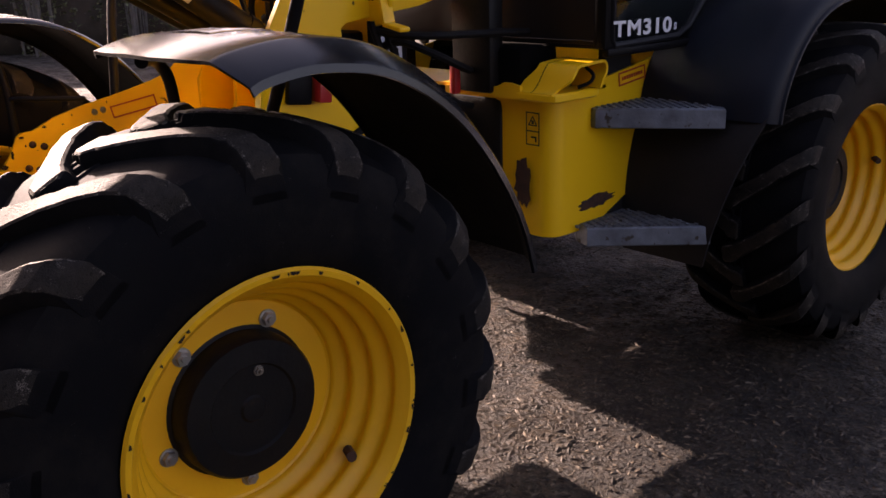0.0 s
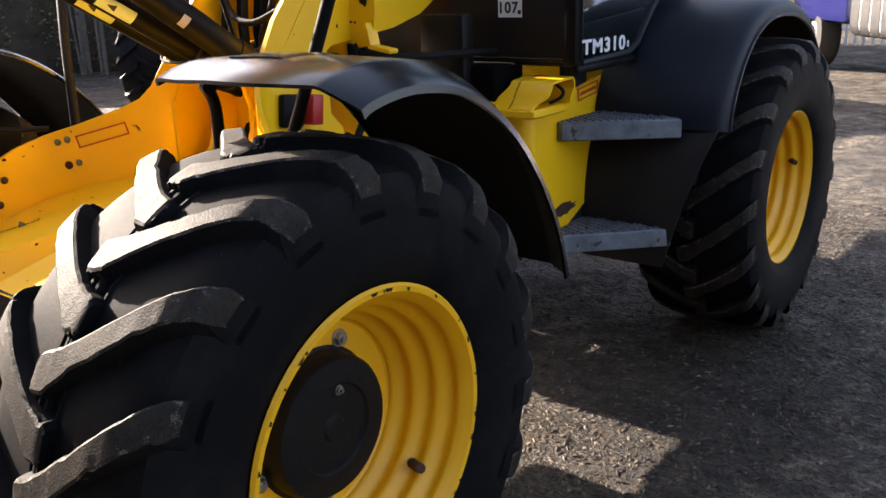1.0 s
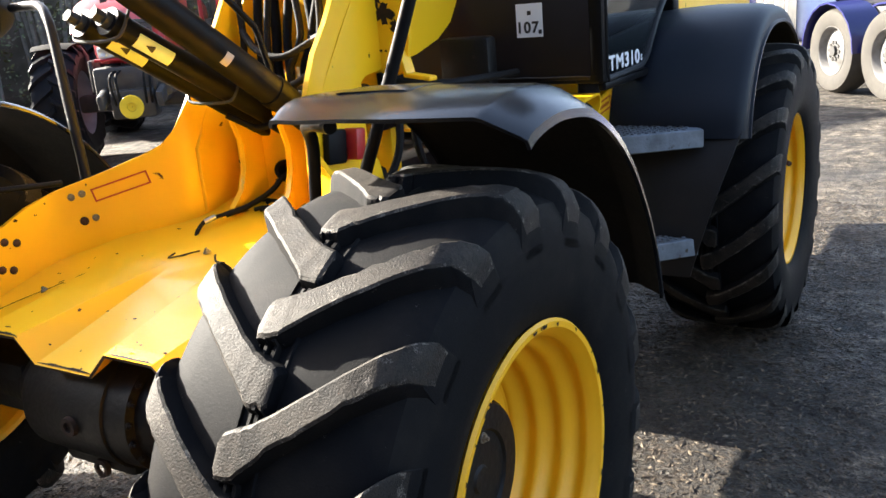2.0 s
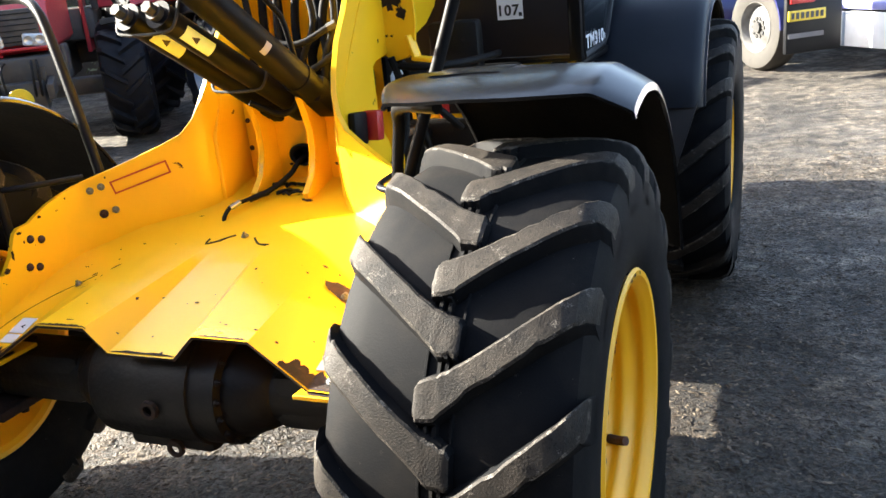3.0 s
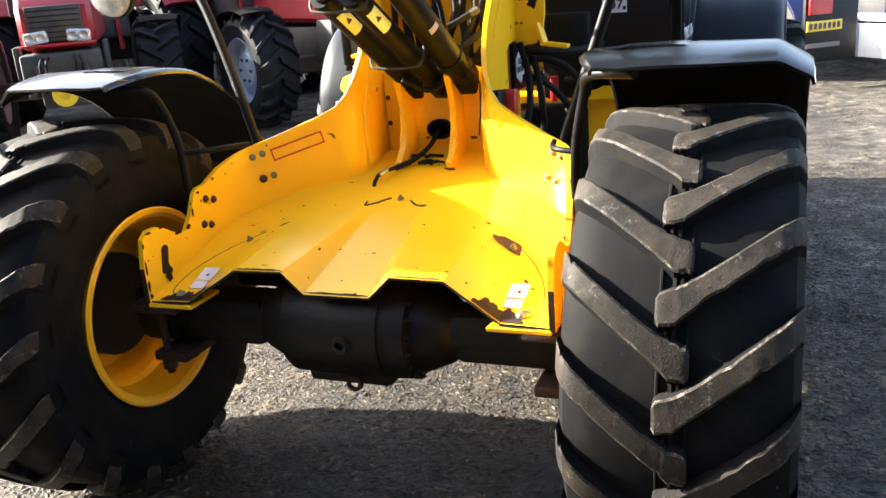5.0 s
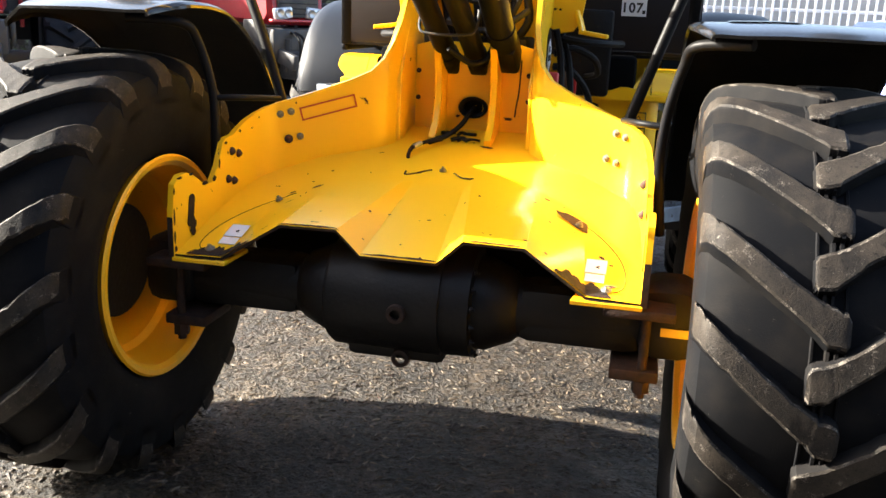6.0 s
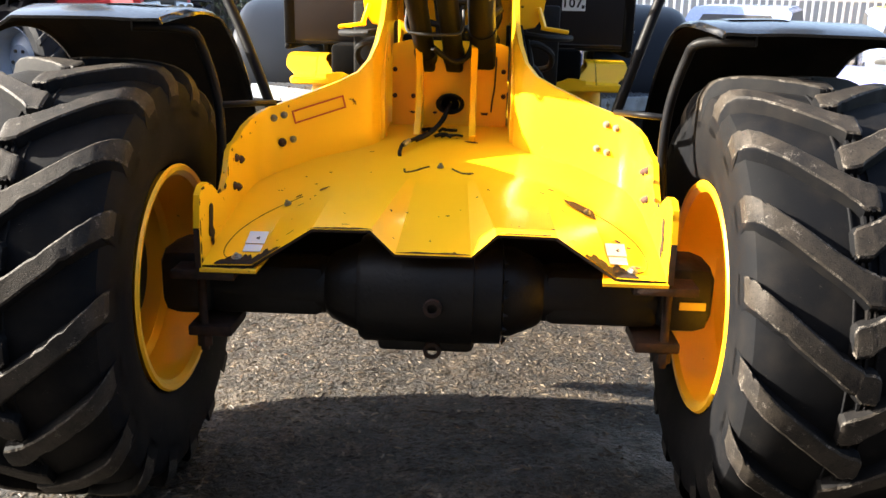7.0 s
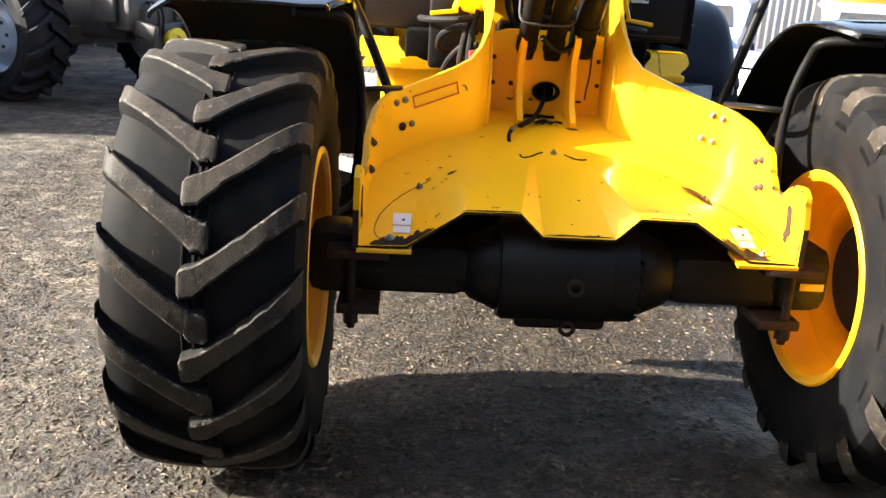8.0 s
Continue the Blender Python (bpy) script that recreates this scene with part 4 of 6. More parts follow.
    for pts, r in (([(0.05, 0.42, 1.66), (0.088, 0.57, 1.50), (0.095, 0.595, 1.465), (0.10, 0.61, 1.40), (0.10, 0.64, 1.30)], 0.009),
                   ([(-0.05, 0.58, 1.235), (0.0, 0.622, 1.196), (0.03, 0.635, 1.19), (0.06, 0.65, 1.205), (0.08, 0.67, 1.25)], 0.010)):
        bm = bm_new()
        tube(bm, pts, r, 10, 4)
        part("pipe", bm, BLACK_PAINT, loader, "thin bent black pipe")
    rnd = random.Random(3)
    for k, x in enumerate((-0.172, -0.145, -0.118, -0.06, -0.02, 0.03, 0.062, 0.09, 0.118, 0.146, 0.172)):
        bm = bm_new()
        y0 = 0.84 + 0.05 * (k % 3)
        sway = rnd.uniform(-.022, .022)
        tube(bm, [(x, y0 + 0.03, 1.80), (x + sway, y0, 1.60), (x * 0.95 - sway * 0.6, y0 - 0.03, 1.44), (x * 0.82 + sway, y0 - 0.05, 1.33), (x * 0.7, y0 - 0.04, 1.25), (x * .6, y0 + 0.06, 1.17), (x * .5, 1.02, 1.15)], (0.011, 0.014, 0.016)[k % 3], 10, 4)
        part("hose", bm, HOSE, loader, "black hydraulic hose")
    # loops that cross the bundle, with their steel ends
    for k, pts in enumerate(([(-0.15, 0.80, 1.46), (-0.06, 0.76, 1.40), (0.04, 0.755, 1.38), (0.13, 0.79, 1.42)], [(0.17, 0.78, 1.36), (0.10, 0.75, 1.31), (0.02, 0.76, 1.29), (-0.08, 0.80, 1.31)])):
        bm = bm_new()
        tube(bm, pts, 0.011, 10, 4)
        h = part("hose", bm, HOSE, loader, "black hydraulic hose looped across the others")
        bm = bm_new()
        rod(bm, pts[-1], Vector(pts[-1]) + (Vector(pts[-1]) - Vector(pts[-2])).normalized() * 0.03, 0.014, seg=6)
        part("ferrule", bm, WIRE, h)
    bm = bm_new()
    box(bm, (0, 1.06, 1.60), (0.415, 0.05, 1.45), 0.01)
    part("boom_foot", bm, YELLOW, loader, "yellow plate behind the hoses")
    bm = bm_new()
    box(bm, (0.0, 0.90, 1.235), (0.34, 0.22, 0.07), 0.015)
    part("valve_block", bm, BLACK_PAINT, loader, "oily black valve block")


build_boom()


# rear frame, tank side, cab, steps
def build_rear():
    bm = bm_new()
    box(bm, (0, 1.12, 0.83), (0.36, 0.62, 0.34), 0.03)
    box(bm, (0, 2.5, 0.75), (0.80, 2.2, 0.55), 0.04)
    part("rear_frame", bm, AXLE_PAINT, loader, "black rear frame and articulation joint")
    bm = bm_new()
    lathe_x(bm, [(-0.8, 0.08), (-0.3, 0.09), (-0.2, 0.16), (0.2, 0.16), (0.3, 0.09), (0.8, 0.08)], 24, False, (0, REAR_Y, 0.62))
    part("rear_axle", bm, AXLE_PAINT, loader)


build_rear()


def build_front_member():
    bm = bm_new()
    box(bm, (0, 0.33, 0.70), (1.08, 0.30, 0.15), 0.02)
    part("cross_member", bm, AXLE_PAINT, loader, "black cross member under the bed")
    # block added under the bed for its shade, mostly hidden by the axle
    bm = bm_new()
    box(bm, (0, 0.76, 0.685), (0.36, 0.50, 0.35), 0.03)
    part("shade_block", bm, AXLE_PAINT, loader, "black block added behind the axle to cast shade")


build_front_member()


def build_tank(s):
    """Yellow corner box of the rear frame with its steps."""
    bm = bm_new()
    # plan line of the box: across the front, round the corner, back along the side, leaning edges
    arc = [(0.555 + 0.065 * math.sin(t), 1.485 - 0.065 * math.cos(t)) for t in [radians(a) for a in range(0, 91, 15)]]
    plan = [(0.10, 1.42), (0.30, 1.42)] + arc + [(0.62, 1.65), (0.62, 1.83), (0.615, 1.99)]
    rows = []
    for x, y in plan:
        lo = 0.555 if y < 1.66 else 0.555 + (y - 1.65) * 0.45
        hi = 1.045 if y < 1.6 else 1.07 + (y - 1.65) * 0.16
        if y > 1.95:
            lo = 1.11
        rows.append((s * x, y, lo, hi))
    strip(bm, rows, 0.012, 1 if s > 0 else -1)
    t = part("tank_side", bm, YELLOW, loader, "yellow corner panel of the rear frame, chipped at its lower edge", 35)
    bm = bm_new()
    pts = [(0.0, 1.428), (0.62, 1.428), (0.62, 1.70), (0.0, 1.70)]
    plate(bm, [(s * x, y) for x, y in pts], (0, 0, 1.047), (1, 0, 0), (0, 1, 0), 0.012)
    part("top_plate", bm, YELLOW, t)
    # folded hollow bracket on the corner, open to the side
    prof = [(1.352, 1.062), (1.366, 1.066), (1.382, 1.078), (1.398, 1.098), (1.415, 1.122), (1.432, 1.140), (1.450, 1.149), (1.560, 1.155), (1.580, 1.149), (1.590, 1.132), (1.587, 1.108), (1.570, 1.088), (1.560, 1.062)]
    prof = [(p.y, p.z) for p in smooth_path([(0, a, b) for a, b in prof], 2)]
    bm = bm_new()
    grid = []
    for k, (y, z) in enumerate(prof):
        x0 = 0.490 + 0.060 * max(0, min(1, (z - 1.06) / 0.07))
        x1 = 0.675 + 0.040 * max(0, min(1, (z - 1.075) / 0.03)) if y < 1.43 else 0.712
        grid.append([(s * x, y, z) for x in ((x0, x1) if s > 0 else (x1, x0))])
    sheet(bm, grid, 0.009)
    br = part("bracket", bm, YELLOW, t, "folded hollow yellow bracket", 50)
    bm = bm_new()
    plate(bm, [(y, z) for y, z in prof], (s * 0.585, 0, 0), (0, 1, 0), (0, 0, 1), 0.006)
    part("bracket_wall", bm, BARE, br)
    bm = bm_new()
    plate(bm, [(s * a, b) for a, b in ((0.53, 1.350), (0.665, 1.350), (0.686, 1.358), (0.694, 1.378), (0.694, 1.56), (0.675, 1.59), (0.53, 1.59))], (0, 0, 1.048), (1, 0, 0), (0, 1, 0), 0.030, 0.006)
    part("bracket_ledge", bm, YELLOW, br, "yellow ledge overhanging the corner panel")
    bm = bm_new()
    tube(bm, [(s * 0.66, 1.50, 1.068), (s * 0.69, 1.525, 1.085), (s * 0.695, 1.535, 1.108), (s * 0.66, 1.54, 1.13)], 0.006, 8, 4)
    part("cable", bm, HOSE, br)
    # near-black box as the shade between ledge and tower, behind a plate with a round cut-out
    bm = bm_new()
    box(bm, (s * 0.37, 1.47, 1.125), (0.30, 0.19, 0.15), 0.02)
    part("void_shade_box", bm, VOID_SHADE, t, "near-black box standing in for a shaded void")
    bm = bm_new()
    out = [(0.24, 1.035), (0.54, 1.035), (0.54, 1.078), (0.495, 1.086)]
    out += [(0.395 + 0.145 * math.cos(radians(-a)), 1.212 + 0.145 * math.sin(radians(-a))) for a in range(60, 98, 12)] + [(0.24, 1.070)]
    plate(bm, [(s * a, b) for a, b in out], (0, 1.358, 0), (1, 0, 0), (0, 0, 1), 0.012)
    part("cut_out_plate", bm, YELLOW, br, "yellow plate with a round cut-out")
    bm = bm_new()
    box(bm, (s * 0.285, 1.30, 1.09), (0.03, 0.03, 0.10), 0.008)
    part("red_handle", bm, RED, t, "red handle")
    # dark wheel-arch panel close in front of the tyre, behind the steps
    bm = bm_new()
    grid = []
    for k in range(10):
        z = 0.42 + 0.54 * k / 9
        y = REAR_Y - math.sqrt(0.703 ** 2 - (z - WZ) ** 2)
        w = 0.94 + 0.172 * k / 9
        grid.append([(s * x, y, z) for x in ((w, 0.60) if s > 0 else (0.60, w))])
    sheet(bm, grid, 0.012)
    part("arch_panel", bm, ARCH_BLACK, loader, "black panel between steps and rear wheel")
    bm = bm_new()
    plate(bm, [(1.70, 0.55), (1.86, 0.48), (1.86, 1.20), (1.70, 1.20)], (s * 0.595, 0, 0), (0, 1, 0), (0, 0, 1), 0.03, 0.006)
    part("side_panel", bm, ARCH_BLACK, loader, "black side panel behind the steps")
    for z, dy in ((0.948, 0.0), (0.545, 0.0)):
        bm = bm_new()
        out = [(0.61, 1.625), (0.645, 1.615), (0.99, 1.865), (0.935, 1.93), (0.62, 1.96)] if z > 0.8 else [(0.60, 1.575), (0.675, 1.545), (0.975, 1.845), (0.93, 1.91), (0.60, 1.94)]
        plate(bm, [(s * x, y) for x, y in out], (0, 0, z), (1, 0, 0), (0, 1, 0), 0.068, 0.004)
        st = part("step", bm, GALV, loader, "grey galvanised tread step")
        bm = bm_new()
        rnd = random.Random(9)
        for i in range(15):
            for j in range(11):
                x = 0.64 + 0.022 * i
                y = (1.635 + 0.725 * (x - 0.645) if z > 0.8 else 1.57 + 1.03 * (x - 0.675)) + 0.032 * j
                if y < 1.92 - 0.2 * max(0, x - 0.88) and x < 0.945:
                    box(bm, (s * x, y, z + 0.036), (0.013, 0.011, 0.008))
        part("tread_teeth", bm, GALV, st, smooth=0)


mirror(build_tank)


def build_cab():
    bm = bm_new()
    box(bm, (0, 1.55, 1.355), (1.42, 0.05, 0.31), 0.012)
    c = part("cab", bm, CAB_BLACK, loader, "black cab with lower front panel")
    bm = bm_new()
    box(bm, (0, 1.60, 1.20), (1.42, 0.14, 0.02), 0.006)
    part("floor_edge", bm, BLACK_PAINT, c)
    bm = bm_new()
    tube(bm, [(0.10 + 0.06 * k, 1.5235, 1.2155 + 0.0012 * math.sin(k * 2.3)) for k in range(11)], 0.0022, 6)
    part("scuffed_seam", bm, WIRE, c, "scuffed grey seam along the lower edge")
    for s in (-1, 1):
        for name, q, size in (("post", (0.722, 1.555, 1.95), (0.05, 0.06, 1.52)), ("post", (0.70, 2.46, 2.0), (0.05, 0.08, 1.4)), ("sill", (0.735, 1.85, 1.178), (0.03, 0.62, 0.028))):
            bm = bm_new()
            box(bm, (s * q[0], q[1], q[2]), size, 0.008)
            part(name, bm, BLACK_PAINT, c)
    bm = bm_new()
    box(bm, (0, 2.1, 2.72), (1.50, 1.45, 0.10), 0.04)
    part("roof", bm, BLACK_PLASTIC, c)
    bm = bm_new()
    box(bm, (0, 1.558, 2.1), (1.38, 0.008, 1.18))
    part("windscreen", bm, GLASS, c, "cab windscreen", smooth=0)
    for s in (-1, 1):
        bm = bm_new()
        plate(bm, [(1.565, 1.200), (1.96, 1.205), (2.02, 1.25), (2.12, 1.36), (2.25, 1.45), (2.42, 1.50), (2.42, 2.66), (1.585, 2.66)], (s * 0.738, 0, 0), (0, 1, 0), (0, 0, 1), 0.006)
        part("door_glass", bm, GLASS, c, "cab door glass", smooth=0)
        bm = bm_new()
        tube(bm, [(s * 0.742, 1.562, 2.6), (s * 0.742, 1.562, 1.22), (s * 0.742, 1.575, 1.198), (s * 0.742, 1.93, 1.205), (s * 0.742, 2.0, 1.235), (s * 0.742, 2.12, 1.355), (s * 0.742, 2.25, 1.45), (s * 0.742, 2.42, 1.50)], 0.012, 8)
        part("door_seal", bm, BLACK_PLASTIC, c)
    for s in (-1, 1):
        bm = bm_new()
        plate(bm, [(1.58, 1.19), (1.95, 1.19), (2.05, 1.27), (2.12, 1.36), (1.58, 1.32)], (s * 0.705, 0, 0), (0, 1, 0), (0, 0, 1), 0.02, 0.004)
        part("door_trim", bm, BLACK_PLASTIC, c)
    bm = bm_new()
    box(bm, (0, 2.46, 1.75), (1.34, 0.03, 1.1), 0.01)
    part("rear_wall", bm, BLACK_PLASTIC, c)
    bm = bm_new()
    box(bm, (0.0, 2.1, 1.45), (0.55, 0.5, 0.5), 0.06)
    part("seat", bm, BLACK_PLASTIC, c)
    bm = bm_new()
    box(bm, (0, 3.4, 1.25), (1.3, 1.85, 0.85), 0.10)
    part("engine_hood", bm, YELLOW, loader, "yellow engine hood")
    # labels
    bm = bm_new()
    box(bm, (0.488, 1.5235, 1.410), (0.098, 0.002, 0.112))
    lab = part("noise_label", bm, WHITE, c, "white printed noise label", smooth=0)
    lettering("107", 0.052, INK, lab, basis_m((0.480, 1.5215, 1.385), (1, 0, 0), (0, 0, 1)))
    bm = bm_new()
    box(bm, (0.488, 1.5222, 1.435), (0.014, 0.0015, 0.014))
    box(bm, (0.527, 1.5222, 1.371), (0.012, 0.0015, 0.014))
    part("print", bm, INK, lab, smooth=0)
    lettering("TM310", 0.068, WHITE, c, basis_m((0.7560, 1.716, 1.247), (0, 1, -0.01), (0, 0, 1)) @ Matrix.Diagonal((1.50, 1, 1, 1)), label="white model lettering")
    lettering("s", 0.045, WHITE, c, basis_m((0.7560, 1.898, 1.244), (0, 1, -0.01), (0, 0, 1)))


build_cab()


def build_rear_fender(s):
    line = [(1.90, 0.94), (1.915, 1.02), (1.96, 1.12), (2.04, 1.225), (2.16, 1.315), (2.32, 1.368), (2.50, 1.378), (2.70, 1.36), (2.90, 1.29), (3.05, 1.18)]
    line = [(p.y, p.z) for p in smooth_path([(0, a, b) for a, b in line], 3)]
    cross = [(0.62, 0.0), (0.88, -0.012), (1.03, -0.006), (1.082, 0.002), (1.112, 0.018), (1.124, 0.042), (1.126, 0.060), (1.134, 0.064), (1.135, 0.072)]
    grid = []
    n = len(line)
    for i, (y, z) in enumerate(line):
        a, b = line[max(i - 1, 0)], line[min(i + 1, n - 1)]
        d = Vector((b[0] - a[0], b[1] - a[1])).normalized()
        nrm = Vector((-d.y, d.x))
        row = [(s * x, y - nrm.x * k, z - nrm.y * k) for x, k in cross]
        grid.append(row if s > 0 else row[::-1])
    bm = bm_new()
    sheet(bm, grid, 0.01, 1)
    part("rear_mudguard", bm, [REAR_FENDER, FENDER_UNDER], loader, "black moulded plastic rear mudguard", 40)


mirror(build_rear_fender)


# small things on the front frame

def frame_line(name, bm, parent, m):
    part(name, bm, RED_LINE, parent, "red printed rectangle", 0, m)


def outline_box(w, h, t):
    bm = bm_new()
    for c, s in (((0, h / 2 - t / 2, 0), (w, t, 0.001)), ((0, -h / 2 + t / 2, 0), (w, t, 0.001)), ((-w / 2 + t / 2, 0, 0), (t, h - 2 * t, 0.001)), ((w / 2 - t / 2, 0, 0), (t, h - 2 * t, 0.001))):
        box(bm, c, s)
    return bm


def cone_bolt_mesh():
    """A rusty domed head, pointing along +x."""
    bm = bm_new()
    rings = lathe_x(bm, [(0.0, 0.0125), (0.003, 0.0120), (0.008, 0.0085), (0.0125, 0.0035)], 14)
    bm.faces.new(rings[-1])
    return link_mesh("bolt", bm, RUST, 50)


CONE_BOLT = cone_bolt_mesh()


def build_details():
    u = Vector((0.202, 0.134, 0.0)).normalized()
    n = Vector((u.y, -u.x, 0))
    up = Vector((0, 0, 1))
    slope = (u + up * 0.25).normalized()
    c = (Vector((-0.475, 0.402, 1.021)) + Vector((-0.328, 0.498, 1.062))) / 2
    side = SIDES[-1]
    frame_line("red_outline", outline_box(0.182, 0.042, 0.005), side, basis_m(c + n * 0.004, slope, up))
    dark = bolt_mesh(0.011, 0.006)
    dark.materials[0] = RUST
    for s in (-1, 1):
        nn = Vector((n.x if s < 0 else -n.x, n.y, 0))
        for k, p in enumerate(((-0.528, 0.364, 1.021), (-0.500, 0.383, 1.029), (-0.507, 0.379, 0.944), (-0.477, 0.399, 0.952))):
            q = Vector((p[0] if s < 0 else -p[0], p[1], p[2]))
            shared("bolt", dark if (k == 2 and s < 0) else SMALL_BOLT, SIDES[s], basis_m(q + nn * 0.004, nn, (0, 0, 1)))
        # rusty cone-headed bolts in pairs on the front of the plate
        for y, z in ((0.160, 0.930), (0.195, 0.919), (0.136, 0.852), (0.169, 0.842)):
            shared("bolt", CONE_BOLT, SIDES[s], basis_m((s * (side_x(y) - 0.0005), y, z), (-s, 0, 0), (0, 0, 1)))
        # paint worn off along the plate's front edge and in its notch
        rnd = random.Random(31 + s)
        for y, z, ry, rz in ((-0.153, 0.745, 0.006, 0.026), (-0.152, 0.80, 0.005, 0.034), (-0.148, 0.868, 0.005, 0.012), (-0.118, 0.897, 0.018, 0.005), (-0.060, 0.898, 0.014, 0.005), (0.012, 0.862, 0.022, 0.008),
                             (0.062, 0.866, 0.016, 0.010), (0.092, 0.905, 0.006, 0.018), (0.128, 0.958, 0.012, 0.005), (0.205, 0.985, 0.010, 0.006), (0.055, 0.905, 0.004, 0.004), (-0.150, 0.712, 0.008, 0.010)):
            bm = bm_new()
            ragged(bm, (0, 0), ry, rz, rnd.randrange(999), 14, 0.45)
            part("paint_chip", bm, BARE, SIDES[s], "dark chip along the plate edge", 0, basis_m((s * (side_x(y) - 0.0015), y, z), (0, -s, 0), (0, 0, 1)))
        # slot in the front lug
        bm = bm_new()
        pts = [(0.015 * math.cos(a), (0.030 if math.sin(a) >= 0 else -0.030) + 0.015 * math.sin(a)) for a in [2 * math.pi * k / 20 for k in range(20)]]
        plate(bm, pts, (s * 0.6035, -0.065, 0.80), (0, 1, -0.2), (0, 0.2, 1), 0.004)
        part("slot", bm, BARE, SIDES[s], "rusty slot", 0)
        bm = bm_new()
        ragged(bm, (0, 0), 0.022, 0.030, 5 + s, 16, 0.5)
        part("paint_chip", bm, BARE, SIDES[s], "bare rusty patch under the slot", 0, basis_m((s * 0.6012, -0.060, 0.755), (0, -s, 0), (0, 0, 1)))
        # welded foot flange
        bm = bm_new()
        plate(bm, [(0.44, -0.162), (0.61, -0.162), (0.61, -0.02), (0.46, -0.02)] if s > 0 else [(-0.61, -0.162), (-0.46, -0.162), (-0.46, -0.02), (-0.61, -0.02)], (0, 0, 0.688), (1, 0, 0), (0, 1, 0), 0.012, 0.002)
        fl = part("foot_flange", bm, YELLOW, SIDES[s])
        for k, (x, y, rx, ry) in enumerate(((0.53, -0.148, 0.075, 0.016), (0.475, -0.11, 0.014, 0.04), (0.59, -0.10, 0.015, 0.05)) if s < 0 else ((0.525, -0.152, 0.075, 0.009), (0.59, -0.13, 0.016, 0.03))):
            bm = bm_new()
            ragged(bm, (s * x, y), rx, ry, 40 + k, 20, 0.5)
            part("paint_chip", bm, BARE, fl, "bare rusty patch", 0, Matrix.Translation((0, 0, 0.6955)))
        h, nb = bed_point(s * 0.490, -0.035)
        m = basis_m(h + nb * 0.0025, (1, 0, -nb.x / nb.z), (0, 1, -nb.y / nb.z))
        bm = bm_new()
        box(bm, (0, 0.014, 0), (0.052, 0.062, 0.002))
        lab = part("white_label", bm, WHITE, SIDES[s], "small white label", 0, m)
        bm = bm_new()
        box(bm, (0.004, 0.012, 0.0015), (0.010, 0.004, 0.001), rot=Matrix.Rotation(0.7, 3, "Z"))
        box(bm, (0.004, 0.007, 0.0015), (0.010, 0.004, 0.001), rot=Matrix.Rotation(-0.5, 3, "Z"))
        part("print", bm, INK, lab, smooth=0)
        bm = bm_new()
        box(bm, (0, -0.040, 0), (0.048, 0.034, 0.002))
        part("white_label", bm, WHITE, SIDES[s], "small white label, half worn away", 0, m)
    # red outline on the rear panel
    frame_line("red_outline", outline_box(0.155, 0.048, 0.006), loader, basis_m((0.6235, 1.845, 1.07), (0, 1, 0.12), (0, 0, 1)))
    bm = bm_new()
    for k in range(9):
        box(bm, (-0.055 + 0.0137 * k, 0, 0), (0.009, 0.012, 0.001))
    part("print_bars", bm, RED_LINE, loader, "red printed bars", 0, basis_m((0.6238, 1.845, 1.07), (0, 1, 0.12), (0, 0, 1)))


build_details()


def on_bed(x, y, turn=0.0, lift=0.0025):
    h, nb = bed_point(x, y)
    u = Vector((math.cos(turn), math.sin(turn), 0))
    return basis_m(h + nb * lift, u - nb * u.dot(nb), nb.cross(u))


CORNER_BOLT = bolt_mesh(0.011, 0.007)


